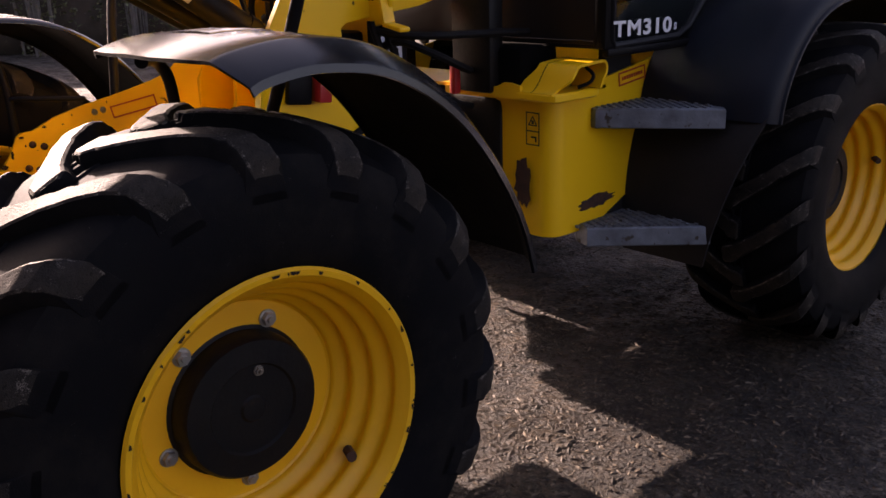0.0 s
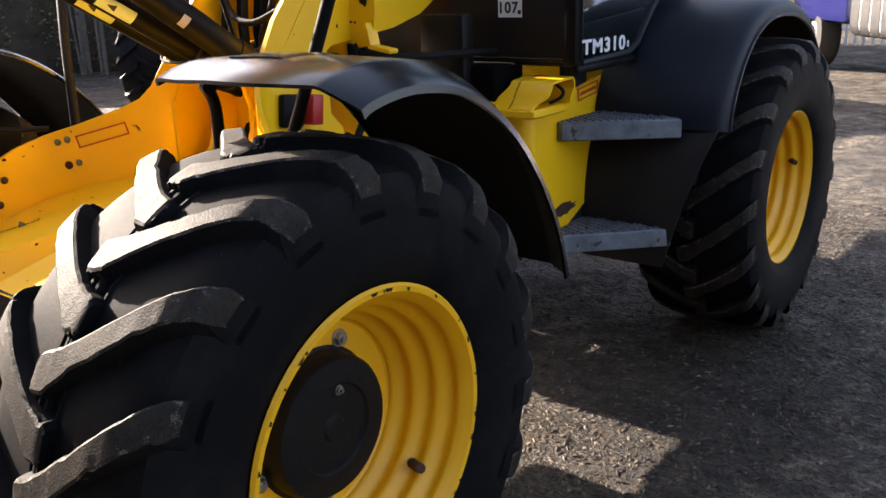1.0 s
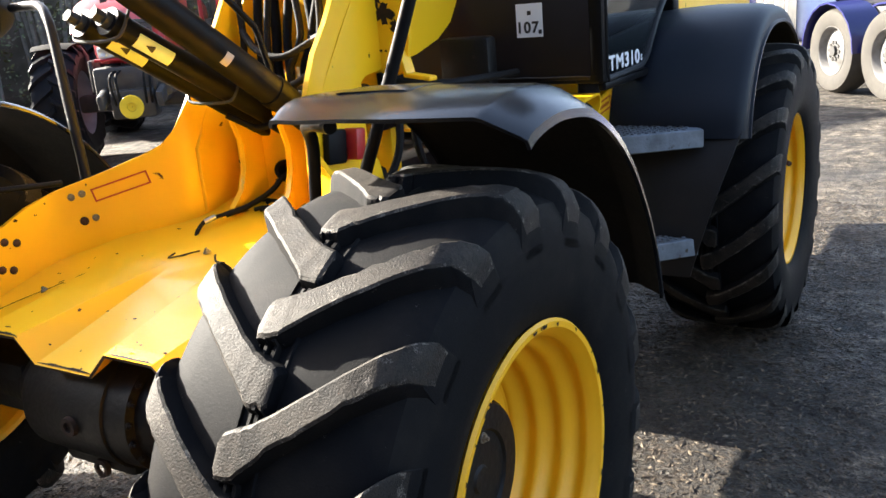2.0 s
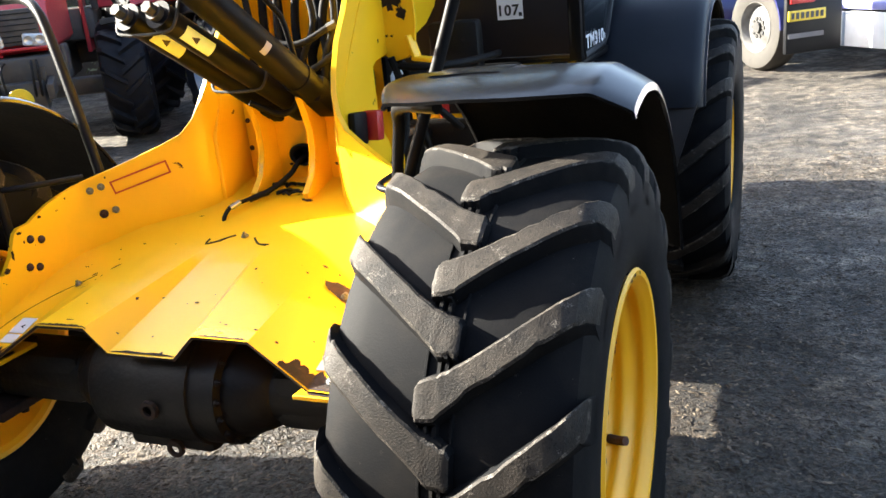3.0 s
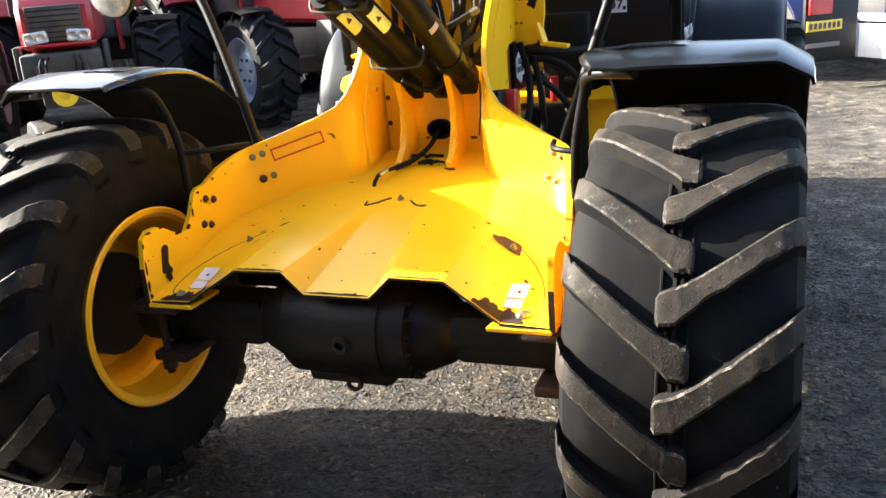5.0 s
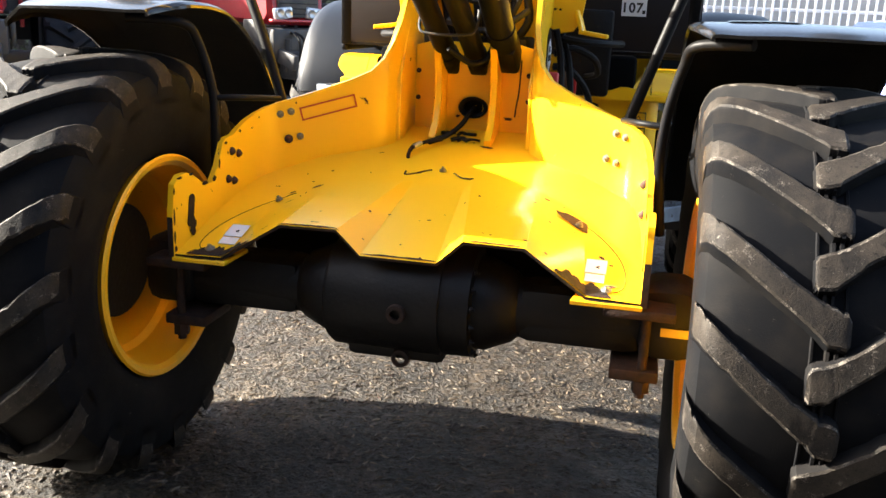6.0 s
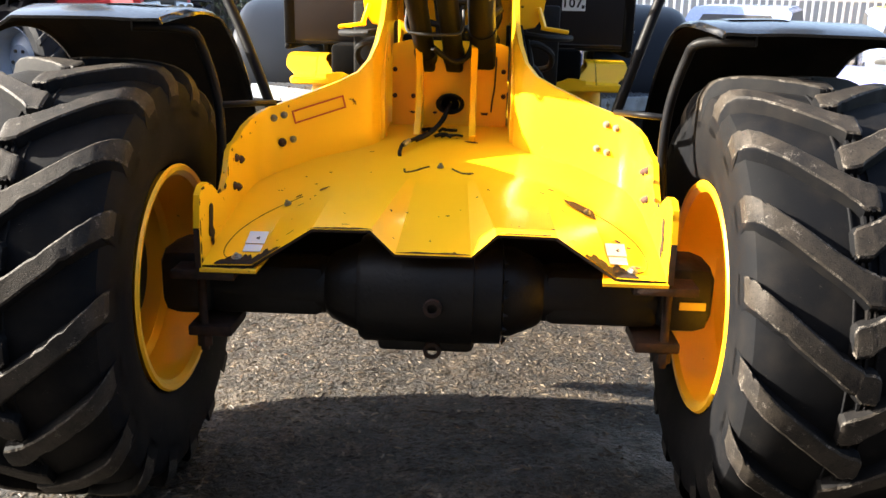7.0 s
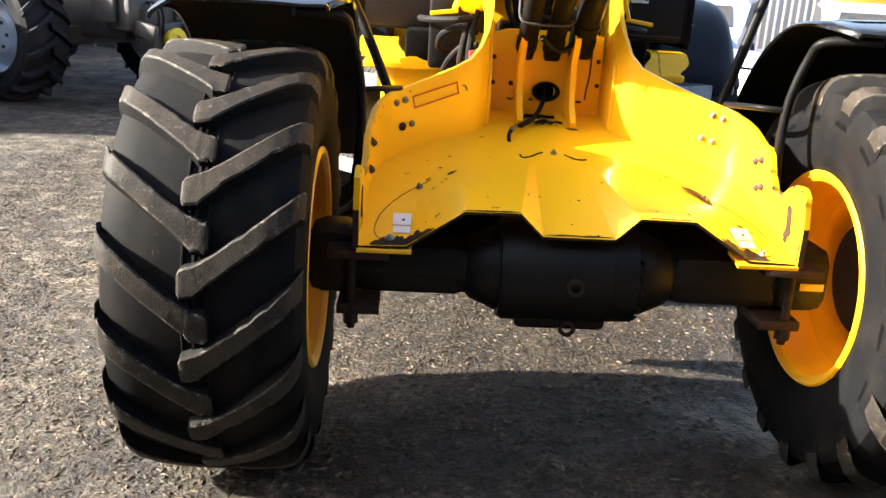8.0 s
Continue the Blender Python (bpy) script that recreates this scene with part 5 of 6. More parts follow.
def build_wear():
    """Chipped paint, bare spots and weld marks on the yellow steel."""
    k = 0
    for x, y, rx, ry, t, what in ((0.419, 0.163, 0.076, 0.029, -0.37, "rusty bare strip"), (-0.345, 0.213, 0.020, 0.010, 0.5, ""), (0.225, -0.10, 0.014, 0.003, 0, ""), (-0.234, -0.095, 0.014, 0.003, 0, ""),
                            (-0.095, 0.625, 0.03, 0.012, 0.3, ""), (0.085, 0.60, 0.028, 0.010, -0.2, ""), (-0.01, 0.66, 0.05, 0.012, 0.2, ""), (0.329, 0.246, 0.012, 0.004, -0.4, ""), (-0.417, 0.199, 0.014, 0.004, 0.6, ""),
                            (-0.238, 0.50, 0.010, 0.003, 0.2, ""), (-0.40, 0.13, 0.016, 0.003, 0.7, ""), (0.30, 0.20, 0.010, 0.003, -0.6, ""), (0.50, 0.02, 0.014, 0.005, -0.8, ""), (0.53, -0.10, 0.02, 0.006, 0, ""),
                            (-0.39, -0.06, 0.016, 0.004, 0.7, "")):
        bm = bm_new()
        ragged(bm, (0, 0), rx, ry, k)
        part("paint_chip", bm, RUST, loader, what or "rusty paint chip", 0, on_bed(x, y, t))
        k += 1
    rnd = random.Random(21)
    bm = bm_new()
    for i in range(46):
        x = rnd.uniform(-0.56, 0.56)
        y = -0.12 + rnd.random() ** 1.6 * 0.5
        m = on_bed(x, y, rnd.uniform(0, 3), 0.002)
        r = rnd.uniform(0.0012, 0.0042)
        bm.faces.new([bm.verts.new(m @ Vector((r * (1 + rnd.random()) * math.cos(a), r * math.sin(a), 0))) for a in (0, 1.1, 2.0, 3.1, 4.2, 5.3)])
    for s in (-1, 1):
        for i in range(16):
            y = rnd.uniform(-0.15, 0.5)
            j = [r for r in SIDE_ROWS if r[1] >= y][0]
            z = j[3] - 0.012 - rnd.random() ** 2 * 0.14
            p = Vector((s * (side_x(y) - 0.0015), y - 0.001, z))
            r = rnd.uniform(0.001, 0.0035)
            d = Vector((s * (side_x(y) - side_x(y + 0.01)), -0.01, 0)).normalized()
            bm.faces.new([bm.verts.new(p + d * r * math.cos(a) + Vector((0, 0, 1)) * r * 1.4 * math.sin(a)) for a in (0, 1.1, 2.0, 3.1, 4.2, 5.3)])
    tagged(part("paint_chips", bm, RUST, loader, "many tiny rusty chips", 0), kind="stuff")
    # cracked weld lines
    for pts in ([(-0.12, 0.367), (-0.113, 0.336), (-0.085, 0.351), (-0.065, 0.375), (-0.044, 0.392)], [(0.028, 0.379), (0.045, 0.360), (0.062, 0.348), (0.096, 0.342)]):
        bm = bm_new()
        tube(bm, [bed_point(x, y)[0] for x, y in pts], 0.0035, 6, 3)
        part("weld_crack", bm, BARE, loader, "rusty cracked weld line")
    # bare dark front edges of the bed
    for x0, x1, depth, seed in ((-0.575, -0.40, 0.050, 1), (0.395, 0.535, 0.055, 2), (-0.33, -0.16, 0.010, 3), (-0.10, 0.10, 0.008, 4), (0.17, 0.32, 0.008, 5)):
        rnd = random.Random(seed)
        bm = bm_new()
        lo, hi = [], []
        for i in range(25):
            x = x0 + (x1 - x0) * i / 24
            ax = abs(x)
            yf = -0.15 - 0.005 * (ax - 0.475) / 0.13 if ax > 0.475 else -0.15 + 0.022 * min(1, (0.475 - ax) / 0.155)
            taper = min(1, 0.15 + 4 * min(i, 24 - i) / 24)
            for ys, at in ((yf + 0.003, lo), (yf + 0.004 + depth * taper * rnd.uniform(0.55, 1.0), hi)):
                h, nb = bed_point(x, ys)
                at.append(bm.verts.new(h + nb * 0.002))
        for i in range(24):
            bm.faces.new((lo[i], lo[i + 1], hi[i + 1], hi[i]))
        part("bare_edge", bm, BARE, loader, "bare steel where paint has worn off the front edge", 0)
    # curved seam of the doubler plate round each front corner, with its bolt
    for sd in (-1, 1):
        bm = bm_new()
        tube(bm, [bed_point(sd * x, y)[0] for x, y in ((0.47, -0.128), (0.525, -0.126), (0.556, -0.110), (0.566, -0.075), (0.562, -0.03), (0.548, 0.02), (0.520, 0.075), (0.485, 0.125), (0.448, 0.165), (0.405, 0.195))], 0.0014, 6, 4)
        part("seam", bm, BARE, loader, "thin rusty seam round the corner plate")
        shared("bolt", CORNER_BOLT, loader, on_bed(sd * 0.522, -0.118) @ Matrix.Rotation(-math.pi / 2, 4, "Y"))
    # bolts on the weld line and the slot plate
    for x, y in ((-0.008, 0.384), (0.427, 0.155), (-0.442, 0.157)):
        shared("bolt", SMALL_BOLT, loader, on_bed(x, y) @ Matrix.Rotation(-math.pi / 2, 4, "Y"))
    # bare corner of the rear panel
    bm = bm_new()
    ragged(bm, (0, 0), 0.045, 0.105, 77, 22)
    part("paint_chip", bm, RUST, loader, "large rusty bare patch", 0, basis_m((0.50, 1.4065, 0.74), (1, 0, 0), (0, 0, 1)))
    bm = bm_new()
    ragged(bm, (0, 0), 0.12, 0.028, 78, 26)
    part("paint_chip", bm, RUST, loader, "large rusty bare patch", 0, basis_m((0.6215, 1.66, 0.645), (0, 1, 0.05), (0, 0, 1)))
    # warning decal
    m = basis_m((0.546, 1.4065, 0.932), (1, 0, 0), (0, 0, 1))
    bm = outline_box(0.060, 0.112, 0.004)
    d = part("warning_decal", bm, INK, loader, "black outlined warning decal", 0, m)
    bm = bm_new()
    box(bm, (0, -0.008, 0), (0.056, 0.004, 0.001))
    for a, b in (((-0.018, 0.012), (0, 0.042)), ((0, 0.042), (0.018, 0.012)), ((-0.018, 0.012), (0.018, 0.012))):
        a, b = Vector((*a, 0)), Vector((*b, 0))
        box(bm, (a + b) / 2, ((b - a).length, 0.004, 0.001), rot=Matrix.Rotation(math.atan2(b.y - a.y, b.x - a.x), 3, "Z"))
    box(bm, (0, 0.022, 0), (0.010, 0.012, 0.001))
    box(bm, (0.004, -0.028, 0), (0.022, 0.006, 0.001))
    box(bm, (0.014, -0.034, 0), (0.006, 0.018, 0.001))
    part("print", bm, INK, d, smooth=0)
    # scuffs on the tower cheeks
    for sd in (-1, 1):
        for k, (y, z, rx, ry) in enumerate(((1.09, 1.56, 0.05, 0.06), (1.15, 1.62, 0.04, 0.08), (1.03, 1.47, 0.012, 0.006), (1.06, 1.468, 0.010, 0.005), (0.93, 1.36, 0.006, 0.010))):
            bm = bm_new()
            ragged(bm, (0, 0), rx, ry, 60 + k, 18, 0.55)
            part("paint_chip", bm, BARE, loader, "oily bare scuff", 0, basis_m((sd * 0.2275, y, z), (0, sd, 0), (0, 0, 1)))
        # black grease on the folded edge of the cheek
        for k, (x, z, rx, ry) in enumerate(((0.250, 1.480, 0.050, 0.042), (0.225, 1.530, 0.030, 0.060), (0.292, 1.440, 0.022, 0.028), (0.232, 1.368, 0.008, 0.005), (0.250, 1.367, 0.008, 0.005))):
            bm = bm_new()
            ragged(bm, (0, 0), rx, ry, 80 + k, 26, 0.6)
            part("grease_smear", bm, BARE, loader, "black grease smear", 0, basis_m((sd * x, 0.9905 - 0.0004 * k, z), (1, 0, 0), (0, 0, 1)))
    # six-sided white decal on the tower
    bm = bm_new()
    plate(bm, [(1.0, 1.12), (1.155, 1.12), (1.155, 1.27), (1.10, 1.30), (1.0, 1.30)], (0.203, 0, 0), (0, 1, 0), (0, 0, 1), 0.014, 0.003)
    part("link_plate", bm, BLACK_PAINT, loader)
    m = basis_m((0.2115, 1.077, 1.205), (0, 1, 0), (0, 0, 1))
    bm = bm_new()
    plate(bm, [(0.065 * math.cos(a), 0.065 * math.sin(a)) for a in [radians(30 + 60 * i) for i in range(6)]], (0, 0, 0), (1, 0, 0), (0, 1, 0), 0.001)
    h = part("hexagon_decal", bm, INK, loader, "white six-sided decal with dark print", 0, m)
    bm = bm_new()
    plate(bm, [(0.060 * math.cos(a), 0.060 * math.sin(a)) for a in [radians(30 + 60 * i) for i in range(6)]], (0, 0, 0.001), (1, 0, 0), (0, 1, 0), 0.001)
    part("face", bm, WHITE, h, smooth=0)
    bm = bm_new()
    for x, y, w in ((-0.012, 0.022, 0.014), (0.010, 0.022, 0.014), (-0.03, -0.008, 0.013), (-0.010, -0.008, 0.013), (0.010, -0.008, 0.013), (0.030, -0.008, 0.013)):
        box(bm, (x, y, 0.002), (w, 0.022, 0.001))
    part("print", bm, INK, h, "dark printed bars", smooth=0)


build_wear()


# ---- the yard behind ----
TRUCK_BLUE = material("dark blue lorry paint", (0.014, 0.016, 0.10), 0.35, coat=0.2)
TRUCK_WHITE = material("white lorry panel", (0.75, 0.76, 0.78), 0.4, second=(0.6, 0.6, 0.62), amount=0.5)
TRACTOR_RED = material("red tractor paint", (0.29, 0.008, 0.016), 0.42, second=(0.22, 0.007, 0.012), amount=0.7, coat=0.10)
RIM_GREY = material("pale blue-grey wheel paint", (0.27, 0.33, 0.42), 0.5, second=(0.17, 0.20, 0.24), scale=5, amount=0.9)
DARK = material("dark machinery", (0.02, 0.02, 0.022), 0.6, second=(0.05, 0.045, 0.04), amount=0.8)


def road_lug(r, w, s):
    """One slanting tread lug of a farm tyre."""
    t = 0.055 * r / 0.6
    bm = bm_new()
    rr = []
    for x, rt, rb, da in ((-0.02, r, r - t, 0), (0.2 * w, r, r - t, 0.13), (0.38 * w, r - 0.01, r - t - 0.02, 0.24), (0.49 * w, r - t * 1.1, r - t * 2.0, 0.31)):
        hw = 0.030
        rr.append([bm.verts.new((s * x, -q * math.cos(da + h / r), q * math.sin(da + h / r))) for q, h in ((rb, hw * 1.3), (rt, hw * 0.8), (rt, -hw * 0.8), (rb, -hw * 1.3))])
    for p, q in zip(rr, rr[1:]):
        for k in range(3):
            bm.faces.new((p[k], p[k + 1], q[k + 1], q[k]))
    bm.faces.new(rr[0])
    bm.faces.new(rr[-1][::-1])
    return link_mesh("lug", bm, FARM_RUBBER, 30)


FARM_RUBBER = material("farm tyre rubber", (0.0060, 0.0070, 0.0100), 0.6, second=(0.0130, 0.0135, 0.0165), scale=9, amount=0.9, bump=0.3, bump_scale=60, spec=0.1)


def simple_wheel(parent, m, r, w, rim_r, rim_mat, lugs, lug_pair=None, rubber=None, nuts=0):
    bm = bm_new()
    lathe_x(bm, [(w * 0.30, 0.004), (w * 0.30, rim_r * 0.5), (w * 0.22, rim_r * 0.62), (w * 0.18, rim_r * 0.85), (w * 0.40, rim_r * 0.95), (w * 0.44, rim_r), (w * 0.40, rim_r * 1.03), (-w * 0.4, rim_r)], 32)
    wheel = part("wheel", bm, rim_mat, parent, at=m)
    bm = bm_new()
    t = 0.055 * r / 0.6 if lugs else 0
    prof = [(-w * 0.42, rim_r), (-w * 0.5, (rim_r + r) / 2), (-w * 0.46, r - t - 0.03), (-w * 0.3, r - t), (0, r - t + 0.006), (w * 0.3, r - t), (w * 0.46, r - t - 0.03), (w * 0.5, (rim_r + r) / 2), (w * 0.42, rim_r)]
    lathe_x(bm, prof, 48)
    tyre = part("tyre", bm, rubber or FARM_RUBBER, parent, smooth=30, at=m)
    for k in range(lugs):
        for s in (-1, 1):
            shared("lug", lug_pair[s], tyre, Matrix.Rotation(-2 * math.pi * (k + (0.5 if s > 0 else 0)) / lugs, 4, "X"))
    nuts = nuts or (6 if lugs else 0)
    for k in range(nuts):
        a = 2 * math.pi * k / nuts
        bm = bm_new()
        rod(bm, (w * 0.28, rim_r * 0.36 * math.cos(a), rim_r * 0.36 * math.sin(a)), (w * 0.34, rim_r * 0.36 * math.cos(a), rim_r * 0.36 * math.sin(a)), 0.018 if lugs else 0.026, seg=6)
        part("wheel_nut", bm, DARK, wheel)
    return wheel


FRONT_LUGS = {s: road_lug(0.67, 0.50, s) for s in (-1, 1)}
REAR_LUGS = {s: road_lug(0.90, 0.58, s) for s in (-1, 1)}


def build_tractor(at, label):
    """A red farm tractor, nose towards -y."""
    t = thing("tractor", label, "tractor", "parked tractors", at)
    for s in (-1, 1):
        m = Matrix.Translation((s * 0.98, 0, 0.67)) @ Matrix.Rotation(0 if s > 0 else math.pi, 4, "Z")
        simple_wheel(t, m, 0.67, 0.50, 0.37, RIM_GREY, 17, FRONT_LUGS)
        m = Matrix.Translation((s * 1.02, 2.55, 0.90)) @ Matrix.Rotation(0 if s > 0 else math.pi, 4, "Z")
        simple_wheel(t, m, 0.90, 0.58, 0.52, RIM_GREY, 20, REAR_LUGS)
        bm = bm_new()
        grid = []
        for k in range(13):
            a = radians(68 + 86 * k / 12)
            w = 0.20 + 0.06 * math.sin(math.pi * k / 12)
            xs = [(1.02 + w * q, 0.02 * q * q) for q in (-1, -0.6, 0, 0.6, 1)]
            grid.append([(s * x, -(0.72 - dr) * math.cos(a), 0.65 + (0.72 - dr) * math.sin(a)) for x, dr in (xs if s > 0 else xs[::-1])])
        sheet(bm, grid, 0.012)
        part("mudguard", bm, FENDER_UNDER, t, "thin black front mudguard")
        bm = bm_new()
        tube(bm, [(s * 0.70, 0.1, 0.70), (s * 0.72, 0.1, 1.2), (s * 0.85, 0.1, 1.36)], 0.025, 8, 3)
        part("mudguard_bracket", bm, DARK, t)
        bm = bm_new()
        grid = []
        for k in range(11):
            a = radians(35 + 110 * k / 10)
            xs = ((0.60, 0), (0.95, -0.01), (1.22, 0.0), (1.30, 0.05))
            grid.append([(s * x, 2.55 - (1.0 - dr) * math.cos(a), 0.90 + (1.0 - dr) * math.sin(a)) for x, dr in (xs if s > 0 else xs[::-1])])
        sheet(bm, grid, 0.03)
        part("rear_mudguard", bm, TRACTOR_RED, t, "red rear mudguard")
        bm = bm_new()
        plate(bm, [(1.2, 0.95), (1.75, 0.95), (1.65, 1.65), (1.2, 1.75)], (s * 0.52, 0, 0), (0, 1, 0), (0, 0, 1), 0.05, 0.01)
        part("side_cover", bm, TRACTOR_RED, t)
    bm = bm_new()
    prof = [(-0.84, 1.12), (-0.93, 1.22), (-0.90, 1.55), (-0.70, 1.74), (1.2, 1.86), (1.2, 1.15)]
    plate(bm, prof, (0, 0, 0), (0, 1, 0), (0, 0, 1), 0.74, 0.05)
    hood = part("bonnet", bm, TRACTOR_RED, t, "red bonnet")
    bm = bm_new()
    box(bm, (0, -0.925, 1.38), (0.54, 0.04, 0.36), 0.012)
    part("grille", bm, DARK, hood, "black grille")
    for k in range(6):
        bm = bm_new()
        box(bm, (0, -0.948, 1.24 + 0.055 * k), (0.50, 0.008, 0.012), 0.002)
        part("grille_slat", bm, BLACK_PLASTIC, hood)
    bm = bm_new()
    box(bm, (0, -0.95, 1.165), (0.74, 0.07, 0.03), 0.008)
    part("bumper_strip", bm, TRACTOR_RED, hood)
    for s in (-1, 1):
        bm = bm_new()
        box(bm, (s * 0.21, -0.945, 1.245), (0.24, 0.06, 0.13), 0.025, Matrix.Rotation(s * 0.10, 3, "Y"))
        lamp = part("headlamp", bm, CLEAR_LAMP, hood, "clear double headlamp")
        for q in (-0.055, 0.055):
            bm = bm_new()
            lathe_x(bm, [(0.0, 0.046), (0.012, 0.044), (0.004, 0.030), (-0.002, 0.004)], 18)
            part("reflector", bm, STEEL, lamp, at=basis_m((s * 0.21 + q, -0.976, 1.245), (0, -1, 0), (1, 0, 0)))
        bm = bm_new()
        box(bm, (s * 0.44, -0.72, 1.00), (0.05, 0.34, 0.34), 0.02)
        part("side_guard", bm, DARK, t)
        bm = bm_new()
        box(bm, (s * 0.30, -1.12, 0.78), (0.07, 0.40, 0.16), 0.02, Matrix.Rotation(radians(12), 3, "X"))
        part("front_link_arm", bm, DARK, t, "dark front linkage arm")
        bm = bm_new()
        rod(bm, (s * 0.22, -1.02, 0.62), (s * 0.22, -1.05, 0.98), 0.035, seg=14)
        part("lift_ram", bm, DARK, t)
    bm = bm_new()
    box(bm, (0, 0.9, 0.86), (0.5, 3.4, 0.45), 0.05)
    box(bm, (0, -0.86, 0.92), (0.80, 0.36, 0.34), 0.04)
    box(bm, (0, -1.05, 0.70), (0.46, 0.30, 0.30), 0.03)
    box(bm, (0, 0, 0.65), (1.7, 0.2, 0.2), 0.04)
    box(bm, (0, 2.55, 0.90), (1.7, 0.3, 0.3), 0.04)
    part("chassis", bm, DARK, t, "dark oily chassis")
    bm = bm_new()
    lathe_x(bm, [(-0.05, 0.10), (0.05, 0.125), (0.06, 0.12), (0.055, 0.05), (0.03, 0.045), (0.03, 0.004)], 28)
    pto = part("shaft_guard", bm, material("yellow plastic guard", (0.68, 0.50, 0.02), 0.5), t, "round yellow plastic shaft guard", at=basis_m((0, -1.24, 0.68), (0, -1, 0), (1, 0, 0)))
    for k, x in enumerate((-0.16, -0.11, 0.13, 0.18)):
        bm = bm_new()
        tube(bm, [(x, -1.0, 1.05), (x * 1.2, -1.22, 0.98), (x * 1.1, -1.20, 0.72), (x, -1.05, 0.55)], 0.014, 8, 4)
        part("hose", bm, HOSE, t)
    bm = bm_new()
    for s in (-1, 1):
        for y in (1.25, 2.9):
            box(bm, (s * 0.68, y, 2.1), (0.08, 0.08, 1.3), 0.02)
    box(bm, (0, 2.1, 1.3), (1.3, 1.7, 0.4), 0.05)
    cab = part("cab", bm, DARK, t)
    bm = bm_new()
    box(bm, (0, 2.1, 2.78), (1.5, 1.9, 0.14), 0.05)
    part("roof", bm, TRACTOR_RED, cab)
    bm = bm_new()
    box(bm, (0, 1.24, 2.1), (1.28, 0.01, 1.2))
    part("windscreen", bm, GLASS, cab, smooth=0)
    return t


build_tractor(pose(-6.50, 5.95, 0, 0, 0, 38), "red farm tractor with pale blue-grey wheels, nose to the yard")
build_tractor(pose(-4.03, 7.59, 0, 0, 0, 58), "red farm tractor with pale blue-grey wheels, half hidden behind the loader")


DIRTY_HUB = material("dirty white hub", (0.17, 0.165, 0.16), 0.5, second=(0.09, 0.083, 0.075), scale=9, amount=0.9)


def build_lorry():
    """A blue lorry tractor unit seen from behind its rear axle."""
    t = thing("lorry", "blue and white lorry with cream tyres, parked on the yard", "lorry", at=pose(1.95, 10.2, 0, 0, 0, 37))
    # local: length along y, axle at y = 0, near side at -x
    tan = material("dusty cream tyre", (0.040, 0.035, 0.028), 0.8, second=(0.024, 0.021, 0.018), amount=0.7)
    for y in (0.0, 1.12, 4.5):
        for s in (-1, 1):
            m = Matrix.Translation((s * 1.05, y, 0.5)) @ Matrix.Rotation(0 if s > 0 else math.pi, 4, "Z")
            w = simple_wheel(t, m, 0.5, 0.32, 0.29, DIRTY_HUB, 0, rubber=tan, nuts=10)
            bm = bm_new()
            rod(bm, (0.08, 0, 0), (0.13, 0, 0), 0.075, 0.06, seg=20)
            part("hub", bm, DARK, w, "greasy dark hub")
    for y0 in (0.0, 1.12):
        for s in (-1, 1):
            bm = bm_new()
            grid = []
            for k in range(11):
                a = radians(180 * k / 10) if y0 else radians(110 * k / 10)
                grid.append([(x, y0 - 0.575 * math.cos(a), 0.5 + 0.575 * math.sin(a)) for x in ((s * 0.85, s * 1.26) if s > 0 else (s * 1.26, s * 0.85))])
            sheet(bm, grid, 0.02)
            part("mudguard", bm, TRUCK_BLUE, t, "blue mudguard")
    bm = bm_new()
    box(bm, (0, 2.2, 0.85), (0.9, 6.4, 0.3), 0.02)
    part("chassis", bm, DARK, t)
    bm = bm_new()
    box(bm, (-1.13, -0.94, 0.70), (0.70, 0.06, 0.84), 0.02)
    rp = part("rear_panel", bm, BLACK_PLASTIC, t)
    bm = bm_new()
    box(bm, (-1.30, -0.985, 0.90), (0.30, 0.03, 0.19), 0.01)
    part("tail_lamp", bm, RED, rp, "red tail lamp")
    bm = bm_new()
    box(bm, (-1.24, -0.985, 0.68), (0.46, 0.015, 0.11), 0.004)
    pl = part("number_plate", bm, material("yellow plate", (0.7, 0.5, 0.03), 0.4), rp, "yellow rear plate with dark bars")
    bm = bm_new()
    for k in range(7):
        box(bm, (-1.42 + 0.06 * k, -0.995, 0.68), (0.035, 0.006, 0.065))
    part("print", bm, INK, pl, smooth=0)
    bm = bm_new()
    box(bm, (-1.24, -0.978, 0.47), (0.44, 0.006, 0.05))
    part("lettering_bar", bm, material("grey print", (0.11, 0.11, 0.12), 0.5), rp, smooth=0)
    bm = bm_new()
    box(bm, (0, 4.35, 2.0), (2.45, 2.2, 2.6), 0.12)
    part("cab", bm, TRUCK_BLUE, t, "blue lorry cab")
    # ribbed side tank with its straps
    bm = bm_new()
    box(bm, (-1.0, 2.36, 0.92), (0.55, 1.22, 0.68), 0.14, seg=4)
    tank = part("tank", bm, TRUCK_WHITE, t, "white rounded side tank")
    for k in range(4):
        bm = bm_new()
        box(bm, (-1.0, 1.93 + 0.29 * k, 0.92), (0.566, 0.03, 0.694), 0.14, seg=4)
        part("strap", bm, DARK, tank)
    return t


build_lorry()


def build_fence():
    """White palisade fence along the far side."""
    f = thing("fence", "white painted railing fence at the back of the yard", "fence")
    paint = material("white railing paint", (0.8, 0.8, 0.8), 0.5)
    bm = bm_new()
    box(bm, (0, 0, 0), (0.05, 0.03, 1.9), 0.006)
    bar = link_mesh("paling", bm, paint, 30)
    for k in range(150):
        shared("paling", bar, f, Matrix.Translation((-9 + 0.16 * k, 17.0, 0.98)))
    for z in (0.35, 1.6):
        bm = bm_new()
        box(bm, (3, 17.03, z), (24.4, 0.03, 0.06), 0.004)
        part("rail", bm, paint, f)


build_fence()


